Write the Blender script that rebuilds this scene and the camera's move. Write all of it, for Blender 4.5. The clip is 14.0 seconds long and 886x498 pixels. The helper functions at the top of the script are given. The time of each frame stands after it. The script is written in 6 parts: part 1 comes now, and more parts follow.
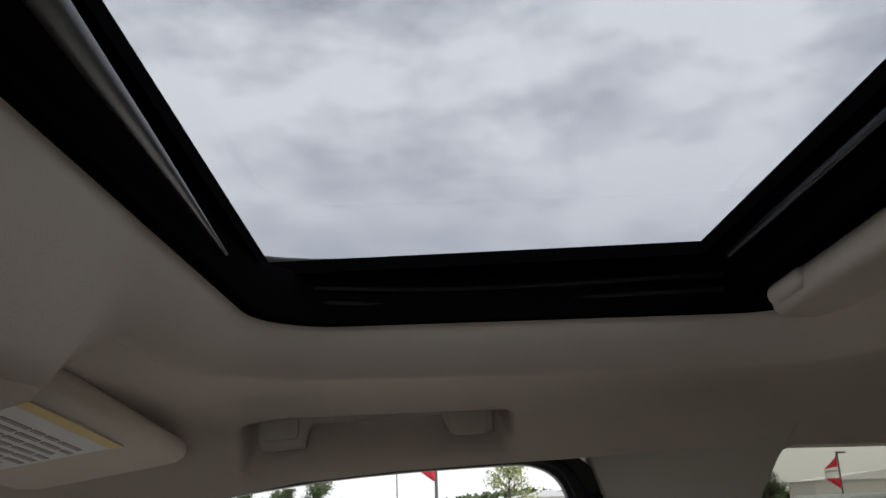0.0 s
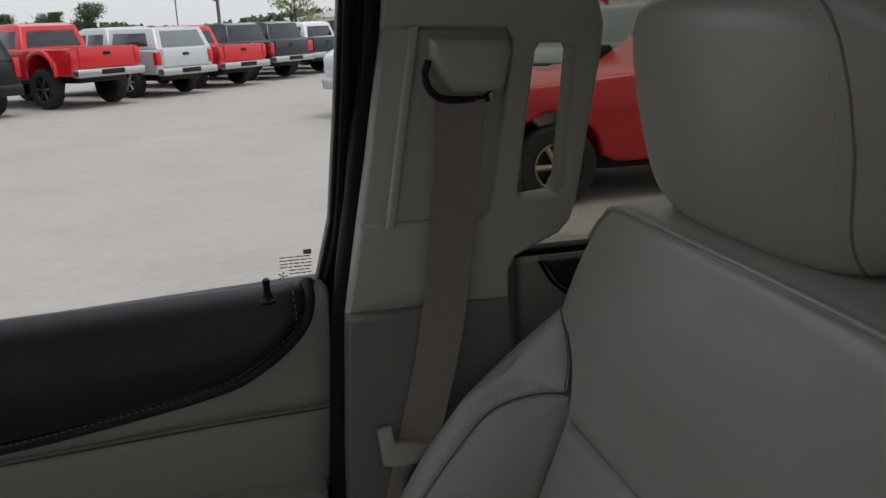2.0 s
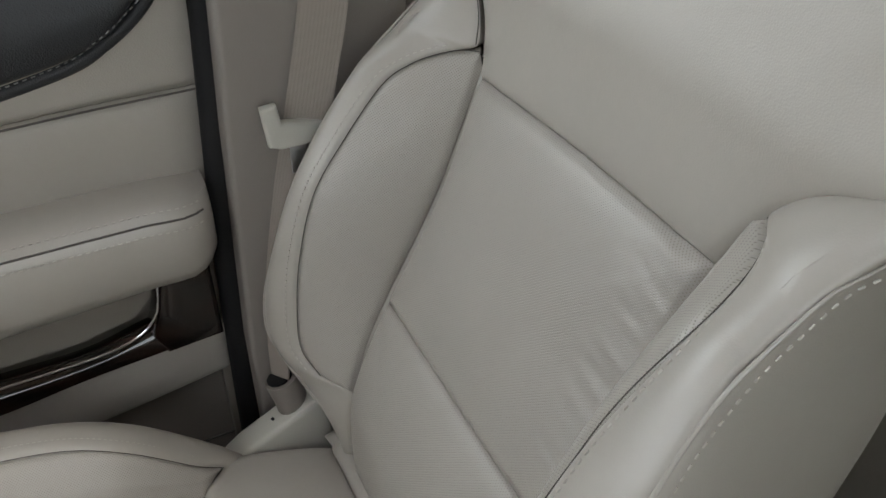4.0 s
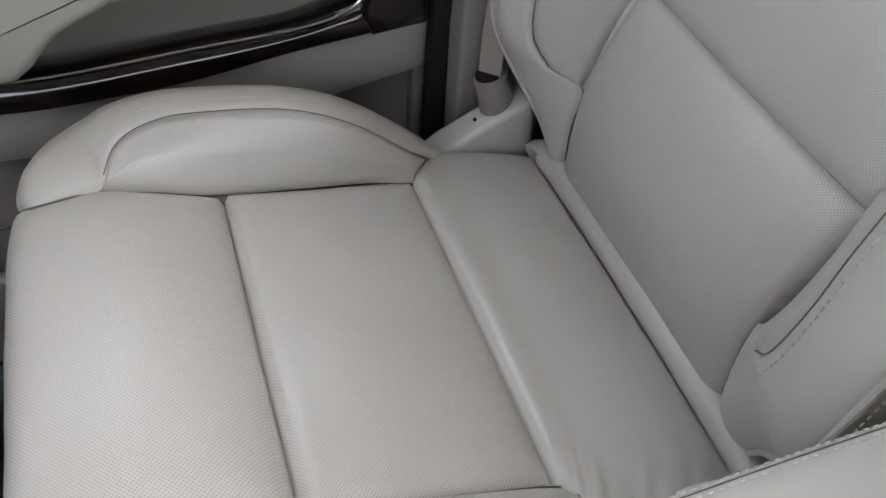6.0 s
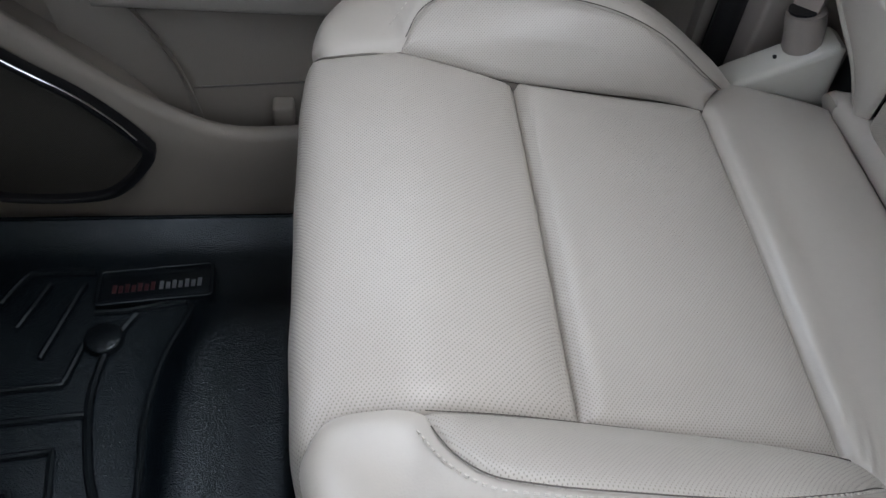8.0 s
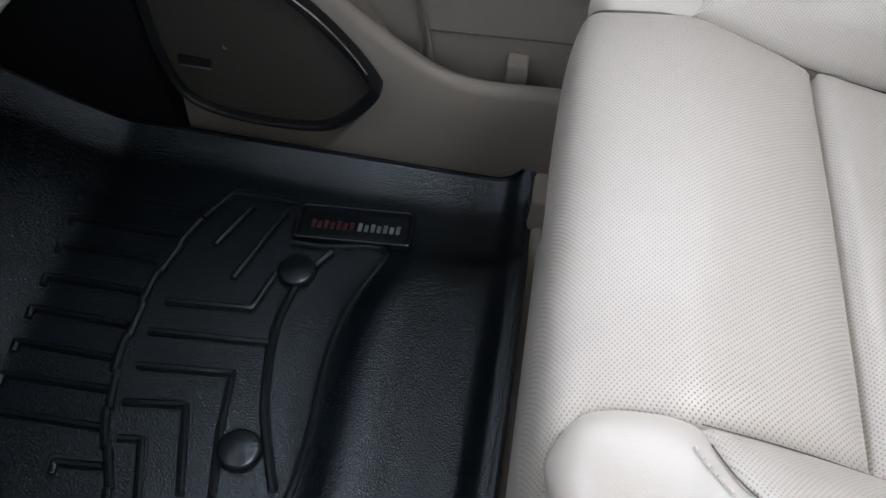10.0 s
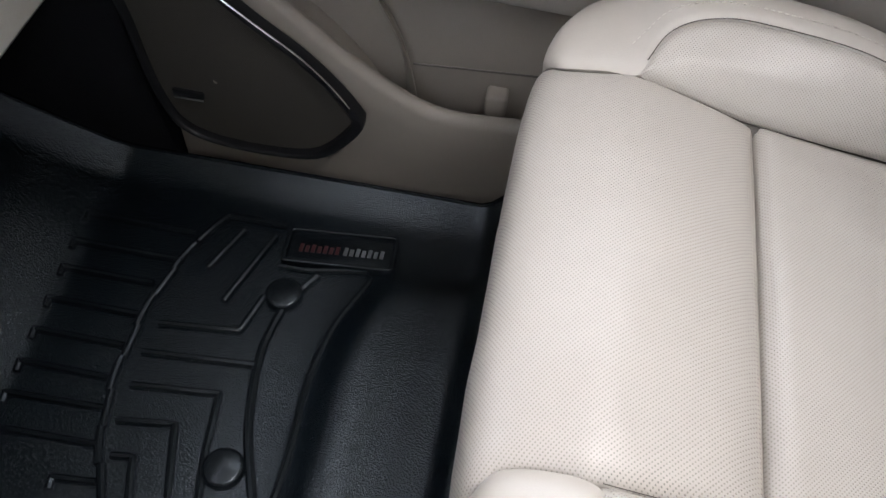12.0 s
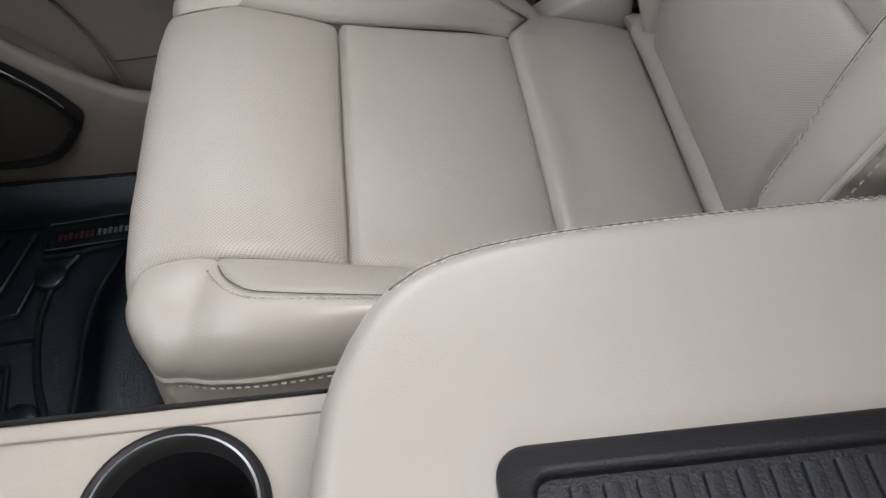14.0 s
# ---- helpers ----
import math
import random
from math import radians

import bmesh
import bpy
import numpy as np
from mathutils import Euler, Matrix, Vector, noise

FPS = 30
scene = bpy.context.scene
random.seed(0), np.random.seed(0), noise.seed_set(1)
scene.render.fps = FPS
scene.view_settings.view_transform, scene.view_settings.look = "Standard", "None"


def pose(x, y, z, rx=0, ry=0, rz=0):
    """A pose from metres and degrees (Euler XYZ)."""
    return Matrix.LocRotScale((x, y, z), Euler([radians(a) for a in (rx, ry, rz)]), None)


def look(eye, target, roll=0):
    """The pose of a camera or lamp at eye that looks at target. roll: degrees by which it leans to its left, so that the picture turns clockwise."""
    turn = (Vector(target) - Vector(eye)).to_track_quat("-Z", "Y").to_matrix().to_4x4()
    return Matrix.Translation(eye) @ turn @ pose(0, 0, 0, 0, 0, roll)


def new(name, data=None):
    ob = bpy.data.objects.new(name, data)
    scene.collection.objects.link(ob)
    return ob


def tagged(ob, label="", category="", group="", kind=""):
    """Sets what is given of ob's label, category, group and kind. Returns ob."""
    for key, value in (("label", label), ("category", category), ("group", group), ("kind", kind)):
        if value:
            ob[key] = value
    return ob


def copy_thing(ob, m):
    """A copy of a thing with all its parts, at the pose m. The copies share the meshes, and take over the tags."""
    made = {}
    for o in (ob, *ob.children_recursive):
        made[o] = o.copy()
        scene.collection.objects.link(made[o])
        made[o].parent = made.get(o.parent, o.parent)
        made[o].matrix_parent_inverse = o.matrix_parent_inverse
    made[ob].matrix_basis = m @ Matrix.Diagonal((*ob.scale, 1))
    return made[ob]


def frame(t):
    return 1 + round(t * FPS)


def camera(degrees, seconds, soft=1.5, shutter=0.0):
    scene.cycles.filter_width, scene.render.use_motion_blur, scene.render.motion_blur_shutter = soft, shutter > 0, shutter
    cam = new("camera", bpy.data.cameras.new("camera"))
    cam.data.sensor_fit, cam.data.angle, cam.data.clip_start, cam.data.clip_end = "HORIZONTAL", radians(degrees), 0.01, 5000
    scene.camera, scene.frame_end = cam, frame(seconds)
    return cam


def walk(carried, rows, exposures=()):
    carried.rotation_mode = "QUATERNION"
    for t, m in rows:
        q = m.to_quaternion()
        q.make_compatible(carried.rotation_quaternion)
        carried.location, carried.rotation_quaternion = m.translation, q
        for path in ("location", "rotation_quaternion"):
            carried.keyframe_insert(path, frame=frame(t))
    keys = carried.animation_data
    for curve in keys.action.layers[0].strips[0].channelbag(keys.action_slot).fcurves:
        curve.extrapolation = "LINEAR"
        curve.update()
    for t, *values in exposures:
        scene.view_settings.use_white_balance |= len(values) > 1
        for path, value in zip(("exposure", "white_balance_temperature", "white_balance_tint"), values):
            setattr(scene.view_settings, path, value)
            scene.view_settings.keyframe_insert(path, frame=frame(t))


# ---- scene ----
cam = camera(55.0, 14.0, soft=1.5)
PATH = [
    (0, (0.194, -0.349, 1.218), (0.172, 1.564, 1.797), -1.8),
    (0.5, (0.165, -0.273, 1.172), (0.16, 1.708, 1.446), -1.7),
    (1, (0.206, -0.212, 1.149), (0.244, 1.784, 1.025), -2.0),
    (1.5, (0.219, -0.186, 1.141), (0.453, 1.772, 0.803), -2.3),
    (2, (0.228, -0.148, 1.123), (0.626, 1.741, 0.602), -2.7),
    (2.5, (0.229, -0.127, 1.109), (0.722, 1.686, 0.424), -2.9),
    (3, (0.2, -0.082, 1.105), (0.841, 1.594, 0.221), -2.1),
    (3.2, (0.193, -0.062, 1.107), (0.861, 1.547, 0.124), -1.9),
    (5.3, (0.055, -0.043, 0.909), (0.704, 1.295, -0.428), 1.0),
    (5.5, (0.015, -0.016, 0.926), (0.659, 1.251, -0.481), 3.2),
    (6, (-0.015, -0.017, 0.898), (0.49, 1.268, -0.548), 3.4),
    (6.5, (-0.035, -0.01, 0.871), (0.377, 1.268, -0.611), 3.5),
    (7, (-0.068, -0.004, 0.856), (0.271, 1.25, -0.665), 4.3),
    (7.5, (-0.102, -0.002, 0.858), (0.209, 1.246, -0.673), 6.8),
    (8, (-0.135, 0.009, 0.835), (0.067, 1.27, -0.704), 6.0),
    (8.5, (-0.17, 0.027, 0.807), (-0.044, 1.28, -0.746), 5.9),
    (9, (-0.212, 0.035, 0.779), (-0.169, 1.293, -0.776), 6.6),
    (9.2, (-0.216, 0.036, 0.772), (-0.221, 1.287, -0.789), 6.3),
    (11.3, (-0.199, 0.039, 0.798), (-0.358, 1.237, -0.796), 4.3),
    (11.5, (-0.186, 0.034, 0.814), (-0.357, 1.227, -0.781), 3.7),
    (12, (-0.165, 0.061, 0.837), (-0.334, 1.238, -0.771), 3.5),
    (12.5, (-0.171, 0.067, 0.832), (-0.332, 1.251, -0.771), 3.0),
    (13, (-0.131, 0.015, 0.872), (-0.282, 1.221, -0.716), 1.8),
    (13.5, (-0.061, -0.046, 0.926), (-0.094, 1.181, -0.653), 0.4),
    (13.8, (-0.005, -0.122, 0.926), (0.012, 1.139, -0.626), -1.1),
    (14, (0.037, -0.179, 0.906), (0.154, 1.083, -0.641), -1.1),
]
walk(cam, [(t, look(eye, target, roll)) for t, eye, target, roll in PATH],
     [(0, 1.1, 6800, 11), (0.5, 1.10, 6500, 13), (1, 0.72, 6450, 14), (1.5, 0.55, 6500, 14), (2, 0.5, 6650, 11), (2.5, 1.55, 6950, 7), (3, 2.15, 6950, 6), (5.5, 2.9, 6250, 11), (6.5, 2.75, 6200, 11), (8, 2.75, 6100, 11), (9, 3.0, 6100, 11),
      (11.5, 3.3, 6450, 14), (13, 3.3, 6600, 14), (14, 2.8, 6700, 14)])

# ---- sky and light: a bright overcast day ----
world = bpy.data.worlds.new("overcast_sky")
scene.world = world
world.use_nodes = True
wn, wl = world.node_tree.nodes, world.node_tree.links
sky = wn.new("ShaderNodeTexSky")
sky.sky_type = "NISHITA"
sky.sun_disc = False
sky.sun_elevation, sky.sun_rotation = radians(68.6), radians(119)
sky.air_density, sky.dust_density = 1.0, 4.0
scale_sky = wn.new("ShaderNodeVectorMath")
scale_sky.operation = "SCALE"
scale_sky.inputs["Scale"].default_value = 0.05
wl.new(sky.outputs[0], scale_sky.inputs[0])
wcoord = wn.new("ShaderNodeTexCoord")
wmap = wn.new("ShaderNodeMapping")
wmap.inputs["Scale"].default_value = (1.0, 1.0, 2.3)
wmap.inputs["Location"].default_value = (0.35, 0.0, 0.2)
wl.new(wcoord.outputs["Generated"], wmap.inputs[0])
cloud = wn.new("ShaderNodeTexNoise")
cloud.inputs["Scale"].default_value, cloud.inputs["Detail"].default_value = 3.4, 9.0
cloud.inputs["Roughness"].default_value, cloud.inputs["Distortion"].default_value = 0.58, 0.0
wl.new(wmap.outputs[0], cloud.inputs["Vector"])
cramp = wn.new("ShaderNodeValToRGB")
cramp.color_ramp.elements[0].position, cramp.color_ramp.elements[1].position = 0.36, 0.56
cramp.color_ramp.elements[0].color = (0.40, 0.42, 0.455, 1)
cramp.color_ramp.elements[1].color = (0.86, 0.87, 0.89, 1)
wl.new(cloud.outputs["Fac"], cramp.inputs[0])
wmix = wn.new("ShaderNodeMix")
wmix.data_type, wmix.blend_type = "RGBA", "ADD"
wmix.inputs["Factor"].default_value = 1.0
# the cloud layer thins to an even white towards the horizon
wsep, wrange, wpale = wn.new("ShaderNodeSeparateXYZ"), wn.new("ShaderNodeMapRange"), wn.new("ShaderNodeMix")
wpale.data_type = "RGBA"
wrange.inputs["From Min"].default_value, wrange.inputs["From Max"].default_value = 0.10, 0.45
wpale.inputs["A"].default_value = (0.63, 0.65, 0.70, 1)
wl.new(wcoord.outputs["Generated"], wsep.inputs[0])
wl.new(wsep.outputs[2], wrange.inputs["Value"])
wl.new(wrange.outputs[0], wpale.inputs["Factor"])
wl.new(cramp.outputs[0], wpale.inputs["B"])
wl.new(wpale.outputs["Result"], wmix.inputs["A"])
wl.new(scale_sky.outputs[0], wmix.inputs["B"])
wl.new(wmix.outputs["Result"], wn["Background"].inputs["Color"])
wn["Background"].inputs["Strength"].default_value = 0.76

sun_data = bpy.data.lights.new("sun", "SUN")
sun_data.energy, sun_data.angle, sun_data.color = 0.8, radians(28), (1.0, 0.98, 0.95)
sun = new("sun", sun_data)
sun.matrix_basis = look((0, 0, 30), (-10, 6.2, 0))


# ---- materials ----
def material(name, color, rough=0.5, metal=0.0, bump=(), vary=0.0, vary_scale=20.0, spec=0.5, coat=0.0, dots=None, color2=None):
    """A surface with a base colour, two scales of mottling and a list of relief layers (kind, scale, height)."""
    m = bpy.data.materials.new(name)
    m.use_nodes = True
    n, l = m.node_tree.nodes, m.node_tree.links
    p = n["Principled BSDF"]
    p.inputs["Roughness"].default_value, p.inputs["Metallic"].default_value = rough, metal
    p.inputs["Specular IOR Level"].default_value = spec
    p.inputs["Coat Weight"].default_value = coat
    p.inputs["Coat Roughness"].default_value = 0.05
    tc = n.new("ShaderNodeTexCoord")
    dark = color2 or tuple(c * (1 - vary) for c in color)
    mix = n.new("ShaderNodeMix")
    mix.data_type = "RGBA"
    mix.inputs["A"].default_value, mix.inputs["B"].default_value = (*dark, 1), (*color, 1)
    big, small = n.new("ShaderNodeTexNoise"), n.new("ShaderNodeTexNoise")
    big.inputs["Scale"].default_value, big.inputs["Detail"].default_value = vary_scale, 5
    small.inputs["Scale"].default_value, small.inputs["Detail"].default_value = vary_scale * 14, 3
    both = n.new("ShaderNodeMath")
    both.operation = "ADD"
    half = n.new("ShaderNodeMath")
    half.operation = "MULTIPLY"
    half.inputs[1].default_value = 0.5
    l.new(tc.outputs["Object"], big.inputs["Vector"])
    l.new(tc.outputs["Object"], small.inputs["Vector"])
    l.new(big.outputs["Fac"], both.inputs[0])
    l.new(small.outputs["Fac"], both.inputs[1])
    l.new(both.outputs[0], half.inputs[0])
    l.new(half.outputs[0], mix.inputs["Factor"])
    out = mix.outputs["Result"]
    height = None
    for kind, scale, h in bump:
        if kind == "voronoi":
            t = n.new("ShaderNodeTexVoronoi")
            t.feature = "SMOOTH_F1"
            t.inputs["Smoothness"].default_value = 0.6
            fac = t.outputs["Distance"]
        else:
            t = n.new("ShaderNodeTexNoise")
            t.inputs["Detail"].default_value = 4
            fac = t.outputs["Fac"]
        t.inputs["Scale"].default_value = scale
        l.new(tc.outputs["Object"], t.inputs["Vector"])
        b = n.new("ShaderNodeBump")
        b.inputs["Distance"].default_value = h
        b.inputs["Strength"].default_value = 0.6
        l.new(fac, b.inputs["Height"])
        if height:
            l.new(height, b.inputs["Normal"])
        height = b.outputs["Normal"]
    if dots:
        # punched holes in staggered rows, on the panel's own UV in metres
        pitch, radius = dots
        sep = n.new("ShaderNodeSeparateXYZ")
        uv = n.new("ShaderNodeUVMap")
        l.new(uv.outputs[0], sep.inputs[0])

        def calc(op, a, b=None, c=None):
            q = n.new("ShaderNodeMath")
            q.operation = op
            for i, v in enumerate((a, b, c)):
                if v is None:
                    continue
                if isinstance(v, (int, float)):
                    q.inputs[i].default_value = v
                else:
                    l.new(v, q.inputs[i])
            return q.outputs[0]
        best = None
        for shift in (0.0, 0.5):
            fx = calc("SUBTRACT", calc("FRACT", calc("ADD", calc("DIVIDE", sep.outputs[0], pitch), shift)), 0.5)
            fy = calc("SUBTRACT", calc("FRACT", calc("ADD", calc("DIVIDE", sep.outputs[1], pitch * 1.1), shift)), 0.5)
            d = calc("SQRT", calc("ADD", calc("MULTIPLY", fx, fx), calc("MULTIPLY", fy, fy)))
            best = d if best is None else calc("MINIMUM", best, d)
        hole = calc("SMOOTH_MIN", calc("MULTIPLY", best, 1.0 / radius), 1.0, 0.3)
        hm = n.new("ShaderNodeMix")
        hm.data_type = "RGBA"
        hm.inputs["A"].default_value = (*[c * (0.52 if radius > 0.2 else 0.46) for c in color], 1)
        l.new(calc("POWER", hole, 2.0), hm.inputs["Factor"])
        l.new(out, hm.inputs["B"])
        out = hm.outputs["Result"]
        b = n.new("ShaderNodeBump")
        b.inputs["Distance"].default_value, b.inputs["Strength"].default_value = 0.0007, 0.8
        l.new(hole, b.inputs["Height"])
        if height:
            l.new(height, b.inputs["Normal"])
        height = b.outputs["Normal"]
    l.new(out, p.inputs["Base Color"])
    if height:
        l.new(height, p.inputs["Normal"])
    return m


LEATHER_RGB = (0.43, 0.40, 0.355)
leather = material("taupe_leather", LEATHER_RGB, 0.33, spec=0.7, bump=(("voronoi", 760, 0.00012), ("noise", 55, 0.0002)), vary=0.10, vary_scale=9)
leather_perf = material("perforated_leather", LEATHER_RGB, 0.40, spec=0.7, bump=(("voronoi", 760, 0.00015), ("noise", 40, 0.0005)), vary=0.10, vary_scale=9, dots=(0.0028, 0.19))
leather_fine = material("fine_perforated_leather", LEATHER_RGB, 0.36, spec=0.7, bump=(("voronoi", 760, 0.00015), ("noise", 40, 0.0005)), vary=0.10, vary_scale=9, dots=(0.0027, 0.17))
vinyl = material("door_vinyl", (0.40, 0.37, 0.325), 0.5, bump=(("voronoi", 700, 0.0003),), vary=0.08, vary_scale=8)
thread = material("pale_thread", (0.55, 0.52, 0.47), 0.7, vary=0.15, vary_scale=300)
grey_thread = material("grey_thread", (0.22, 0.22, 0.22), 0.7, vary=0.15, vary_scale=300)
seam_dark = material("dark_seam", (0.10, 0.09, 0.08), 0.8, vary=0.2, vary_scale=100)
headliner_cloth = material("headliner_cloth", (0.58, 0.525, 0.465), 0.95, bump=(("noise", 900, 0.0006), ("noise", 60, 0.0008)), vary=0.10, vary_scale=30, spec=0.2)
trim_beige = material("beige_trim_plastic", (0.50, 0.485, 0.43), 0.55, bump=(("voronoi", 900, 0.0002),), vary=0.06, vary_scale=6)
trim_taupe = material("taupe_trim_plastic", (0.23, 0.203, 0.182), 0.6, bump=(("voronoi", 900, 0.0002),), vary=0.06, vary_scale=6)
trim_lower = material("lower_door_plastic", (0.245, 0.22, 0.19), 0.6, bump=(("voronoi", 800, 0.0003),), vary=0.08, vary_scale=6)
black_pad = material("black_soft_pad", (0.022, 0.024, 0.028), 0.45, bump=(("voronoi", 650, 0.0005),), vary=0.2, vary_scale=10)
black_plastic = material("black_plastic", (0.009, 0.0095, 0.011), 0.45, spec=0.3, bump=(("voronoi", 800, 0.0003),), vary=0.2, vary_scale=10)
roof_black = material("roof_frame_black", (0.004, 0.0042, 0.005), 0.9, spec=0.0, vary=0.2, vary_scale=10)
# glossy rubber; its grey is raised to carry the rail's sky sheen
seal_sheen = material("seal_rubber_sheen_grey", (0.05, 0.057, 0.062), 0.35, bump=(("noise", 300, 0.0003),), vary=0.2, vary_scale=14, spec=0.6)
black_rubber = material("black_rubber", (0.009, 0.009, 0.010), 0.65, spec=0.3, bump=(("noise", 300, 0.0004),), vary=0.3, vary_scale=20)
mat_rubber = material("moulded_mat_rubber", (0.0026, 0.0048, 0.0076), 0.26, bump=(("voronoi", 620, 0.0011), ("noise", 420, 0.0006)), vary=0.3, vary_scale=12, spec=0.82)
mat_smooth = material("smooth_mat_rubber", (0.0055, 0.0075, 0.0095), 0.27, bump=(("voronoi", 620, 0.0003),), vary=0.2, vary_scale=12, spec=0.6)
# blue specular tint puts the sky's reflection into the mat colour
for _m in (mat_rubber, mat_smooth):
    _m.node_tree.nodes["Principled BSDF"].inputs["Specular Tint"].default_value = (0.80, 0.92, 1.0, 1)
carpet = material("beige_carpet", (0.30, 0.27, 0.23), 1.0, bump=(("noise", 500, 0.003),), vary=0.25, vary_scale=60, spec=0.1)
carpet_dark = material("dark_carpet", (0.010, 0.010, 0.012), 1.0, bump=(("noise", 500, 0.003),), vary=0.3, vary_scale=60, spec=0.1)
chrome = material("chrome", (0.75, 0.76, 0.78), 0.12, 1.0, vary=0.03)
steel = material("dull_steel", (0.45, 0.45, 0.45), 0.35, 1.0, vary=0.1)
webbing = material("belt_webbing", (0.30, 0.26, 0.225), 0.75, bump=(("noise", 1400, 0.0006),), vary=0.15, vary_scale=90)
grille_cloth = material("speaker_grille", (0.050, 0.046, 0.038), 0.6, vary=0.15, vary_scale=10, dots=(0.0022, 0.26))
red_plastic = material("red_button", (0.6, 0.03, 0.02), 0.4, vary=0.05)
paper = material("label_paper", (0.66, 0.66, 0.66), 0.6, vary=0.05, vary_scale=30)
paper_yellow = material("label_yellow", (0.62, 0.45, 0.13), 0.6, vary=0.05, vary_scale=30)
print_grey = material("label_print", (0.33, 0.33, 0.34), 0.7, vary=0.1)
print_red = material("badge_red_print", (0.034, 0.005, 0.007), 0.5, vary=0.1)
print_pale = material("badge_pale_print", (0.09, 0.097, 0.104), 0.5, vary=0.1)
glass_print = material("glass_etching", (0.30, 0.30, 0.31), 0.7, vary=0.1)

# dark figured wood under clear lacquer
wood = material("lacquered_wood", (0.045, 0.022, 0.013), 0.10, vary=0.2, vary_scale=8, coat=0.8, spec=0.3)
_n, _l = wood.node_tree.nodes, wood.node_tree.links
_w = _n.new("ShaderNodeTexWave")
_w.inputs["Scale"].default_value, _w.inputs["Distortion"].default_value, _w.inputs["Detail"].default_value = 5.0, 9.0, 5.0
_t, _m, _r = _n.new("ShaderNodeTexCoord"), _n.new("ShaderNodeMapping"), _n.new("ShaderNodeValToRGB")
_m.inputs["Scale"].default_value = (0.6, 3.0, 5.0)
_r.color_ramp.elements[0].color, _r.color_ramp.elements[1].color = (0.0012, 0.0009, 0.0009, 1), (0.014, 0.0065, 0.0045, 1)
_l.new(_t.outputs["Object"], _m.inputs[0])
_l.new(_m.outputs[0], _w.inputs["Vector"])
_l.new(_w.outputs["Fac"], _r.inputs[0])
_l.new(_r.outputs[0], _n["Principled BSDF"].inputs["Base Color"])


def clear_glass(name, tint):
    """A thin pane: it lets light through with a tint and shines at a glancing angle."""
    m = bpy.data.materials.new(name)
    m.use_nodes = True
    n, l = m.node_tree.nodes, m.node_tree.links
    n.remove(n["Principled BSDF"])
    t, g, f, x = n.new("ShaderNodeBsdfTransparent"), n.new("ShaderNodeBsdfGlossy"), n.new("ShaderNodeLayerWeight"), n.new("ShaderNodeMixShader")
    t.inputs["Color"].default_value = (*tint, 1)
    g.inputs["Roughness"].default_value = 0.0
    w = n.new("ShaderNodeMath")
    w.operation = "POWER"
    w.inputs[1].default_value = 5.0
    k = n.new("ShaderNodeMath")
    k.operation = "MULTIPLY_ADD"
    k.inputs[1].default_value, k.inputs[2].default_value = 0.3, 0.008
    l.new(f.outputs["Facing"], w.inputs[0])
    l.new(w.outputs[0], k.inputs[0])
    l.new(k.outputs[0], x.inputs[0])
    l.new(t.outputs[0], x.inputs[1])
    l.new(g.outputs[0], x.inputs[2])
    l.new(x.outputs[0], n["Material Output"].inputs["Surface"])
    return m


pane_glass = clear_glass("side_glass", (0.97, 0.985, 0.975))
privacy_glass = clear_glass("privacy_glass", (0.60, 0.60, 0.55))
roof_glass = clear_glass("roof_glass", (0.64, 0.65, 0.665))


# ---- building tools ----
def spline(pts, n):
    """n points spaced evenly along a smooth curve through pts."""
    p = np.array(pts, float)
    if len(p) == 2:
        return p[0] + (p[1] - p[0]) * np.linspace(0, 1, n)[:, None]
    q = np.vstack([2 * p[0] - p[1], p, 2 * p[-1] - p[-2]])
    fine = []
    for i in range(1, len(q) - 2):
        a, b, c, d = q[i - 1:i + 3]
        for s in np.linspace(0, 1, 16, endpoint=False):
            fine.append(0.5 * (2 * b + (c - a) * s + (2 * a - 5 * b + 4 * c - d) * s * s + (3 * b - a - 3 * c + d) * s ** 3))
    fine = np.array(fine + [p[-1]])
    s = np.concatenate([[0], np.cumsum(np.linalg.norm(np.diff(fine, axis=0), axis=1))])
    t = np.linspace(0, s[-1], n)
    return np.stack([np.interp(t, s, fine[:, k]) for k in range(fine.shape[1])], 1)


def thing(name, at, label, category, group="", kind=""):
    """An empty at the base of a thing; its parts are built in world places."""
    ob = new(name)
    ob.location = at
    ob.empty_display_size = 0.05
    return tagged(ob, label, category, group, kind)


def adopt(ob, parent):
    if parent is not None:
        ob.parent = parent
        if parent.data is None:
            ob.matrix_parent_inverse = Matrix.Translation(-parent.location)
    return ob


def solid(name, verts, faces, mat, parent=None, label="", smooth=True, uv=None):
    me = bpy.data.meshes.new(name)
    me.from_pydata([tuple(map(float, v)) for v in verts], [], [tuple(int(i) for i in f) for f in faces])
    if uv is not None:
        lay = me.uv_layers.new(name="metres")
        idx = np.empty(len(me.loops), int)
        me.loops.foreach_get("vertex_index", idx)
        lay.data.foreach_set("uv", np.array(uv, float)[idx].ravel())
    me.materials.append(mat)
    me.polygons.foreach_set("use_smooth", [smooth] * len(me.polygons))
    ob = new(name, me)
    if label:
        ob["label"] = label
    return adopt(ob, parent)


def part(name, bm, mat, parent=None, label="", smooth=True, sharp=40):
    bmesh.ops.recalc_face_normals(bm, faces=bm.faces)
    me = bpy.data.meshes.new(name)
    bm.to_mesh(me)
    bm.free()
    me.materials.append(mat)
    me.polygons.foreach_set("use_smooth", [smooth] * len(me.polygons))
    if smooth:
        me.set_sharp_from_angle(angle=radians(sharp))
    ob = new(name, me)
    if label:
        ob["label"] = label
    return adopt(ob, parent)


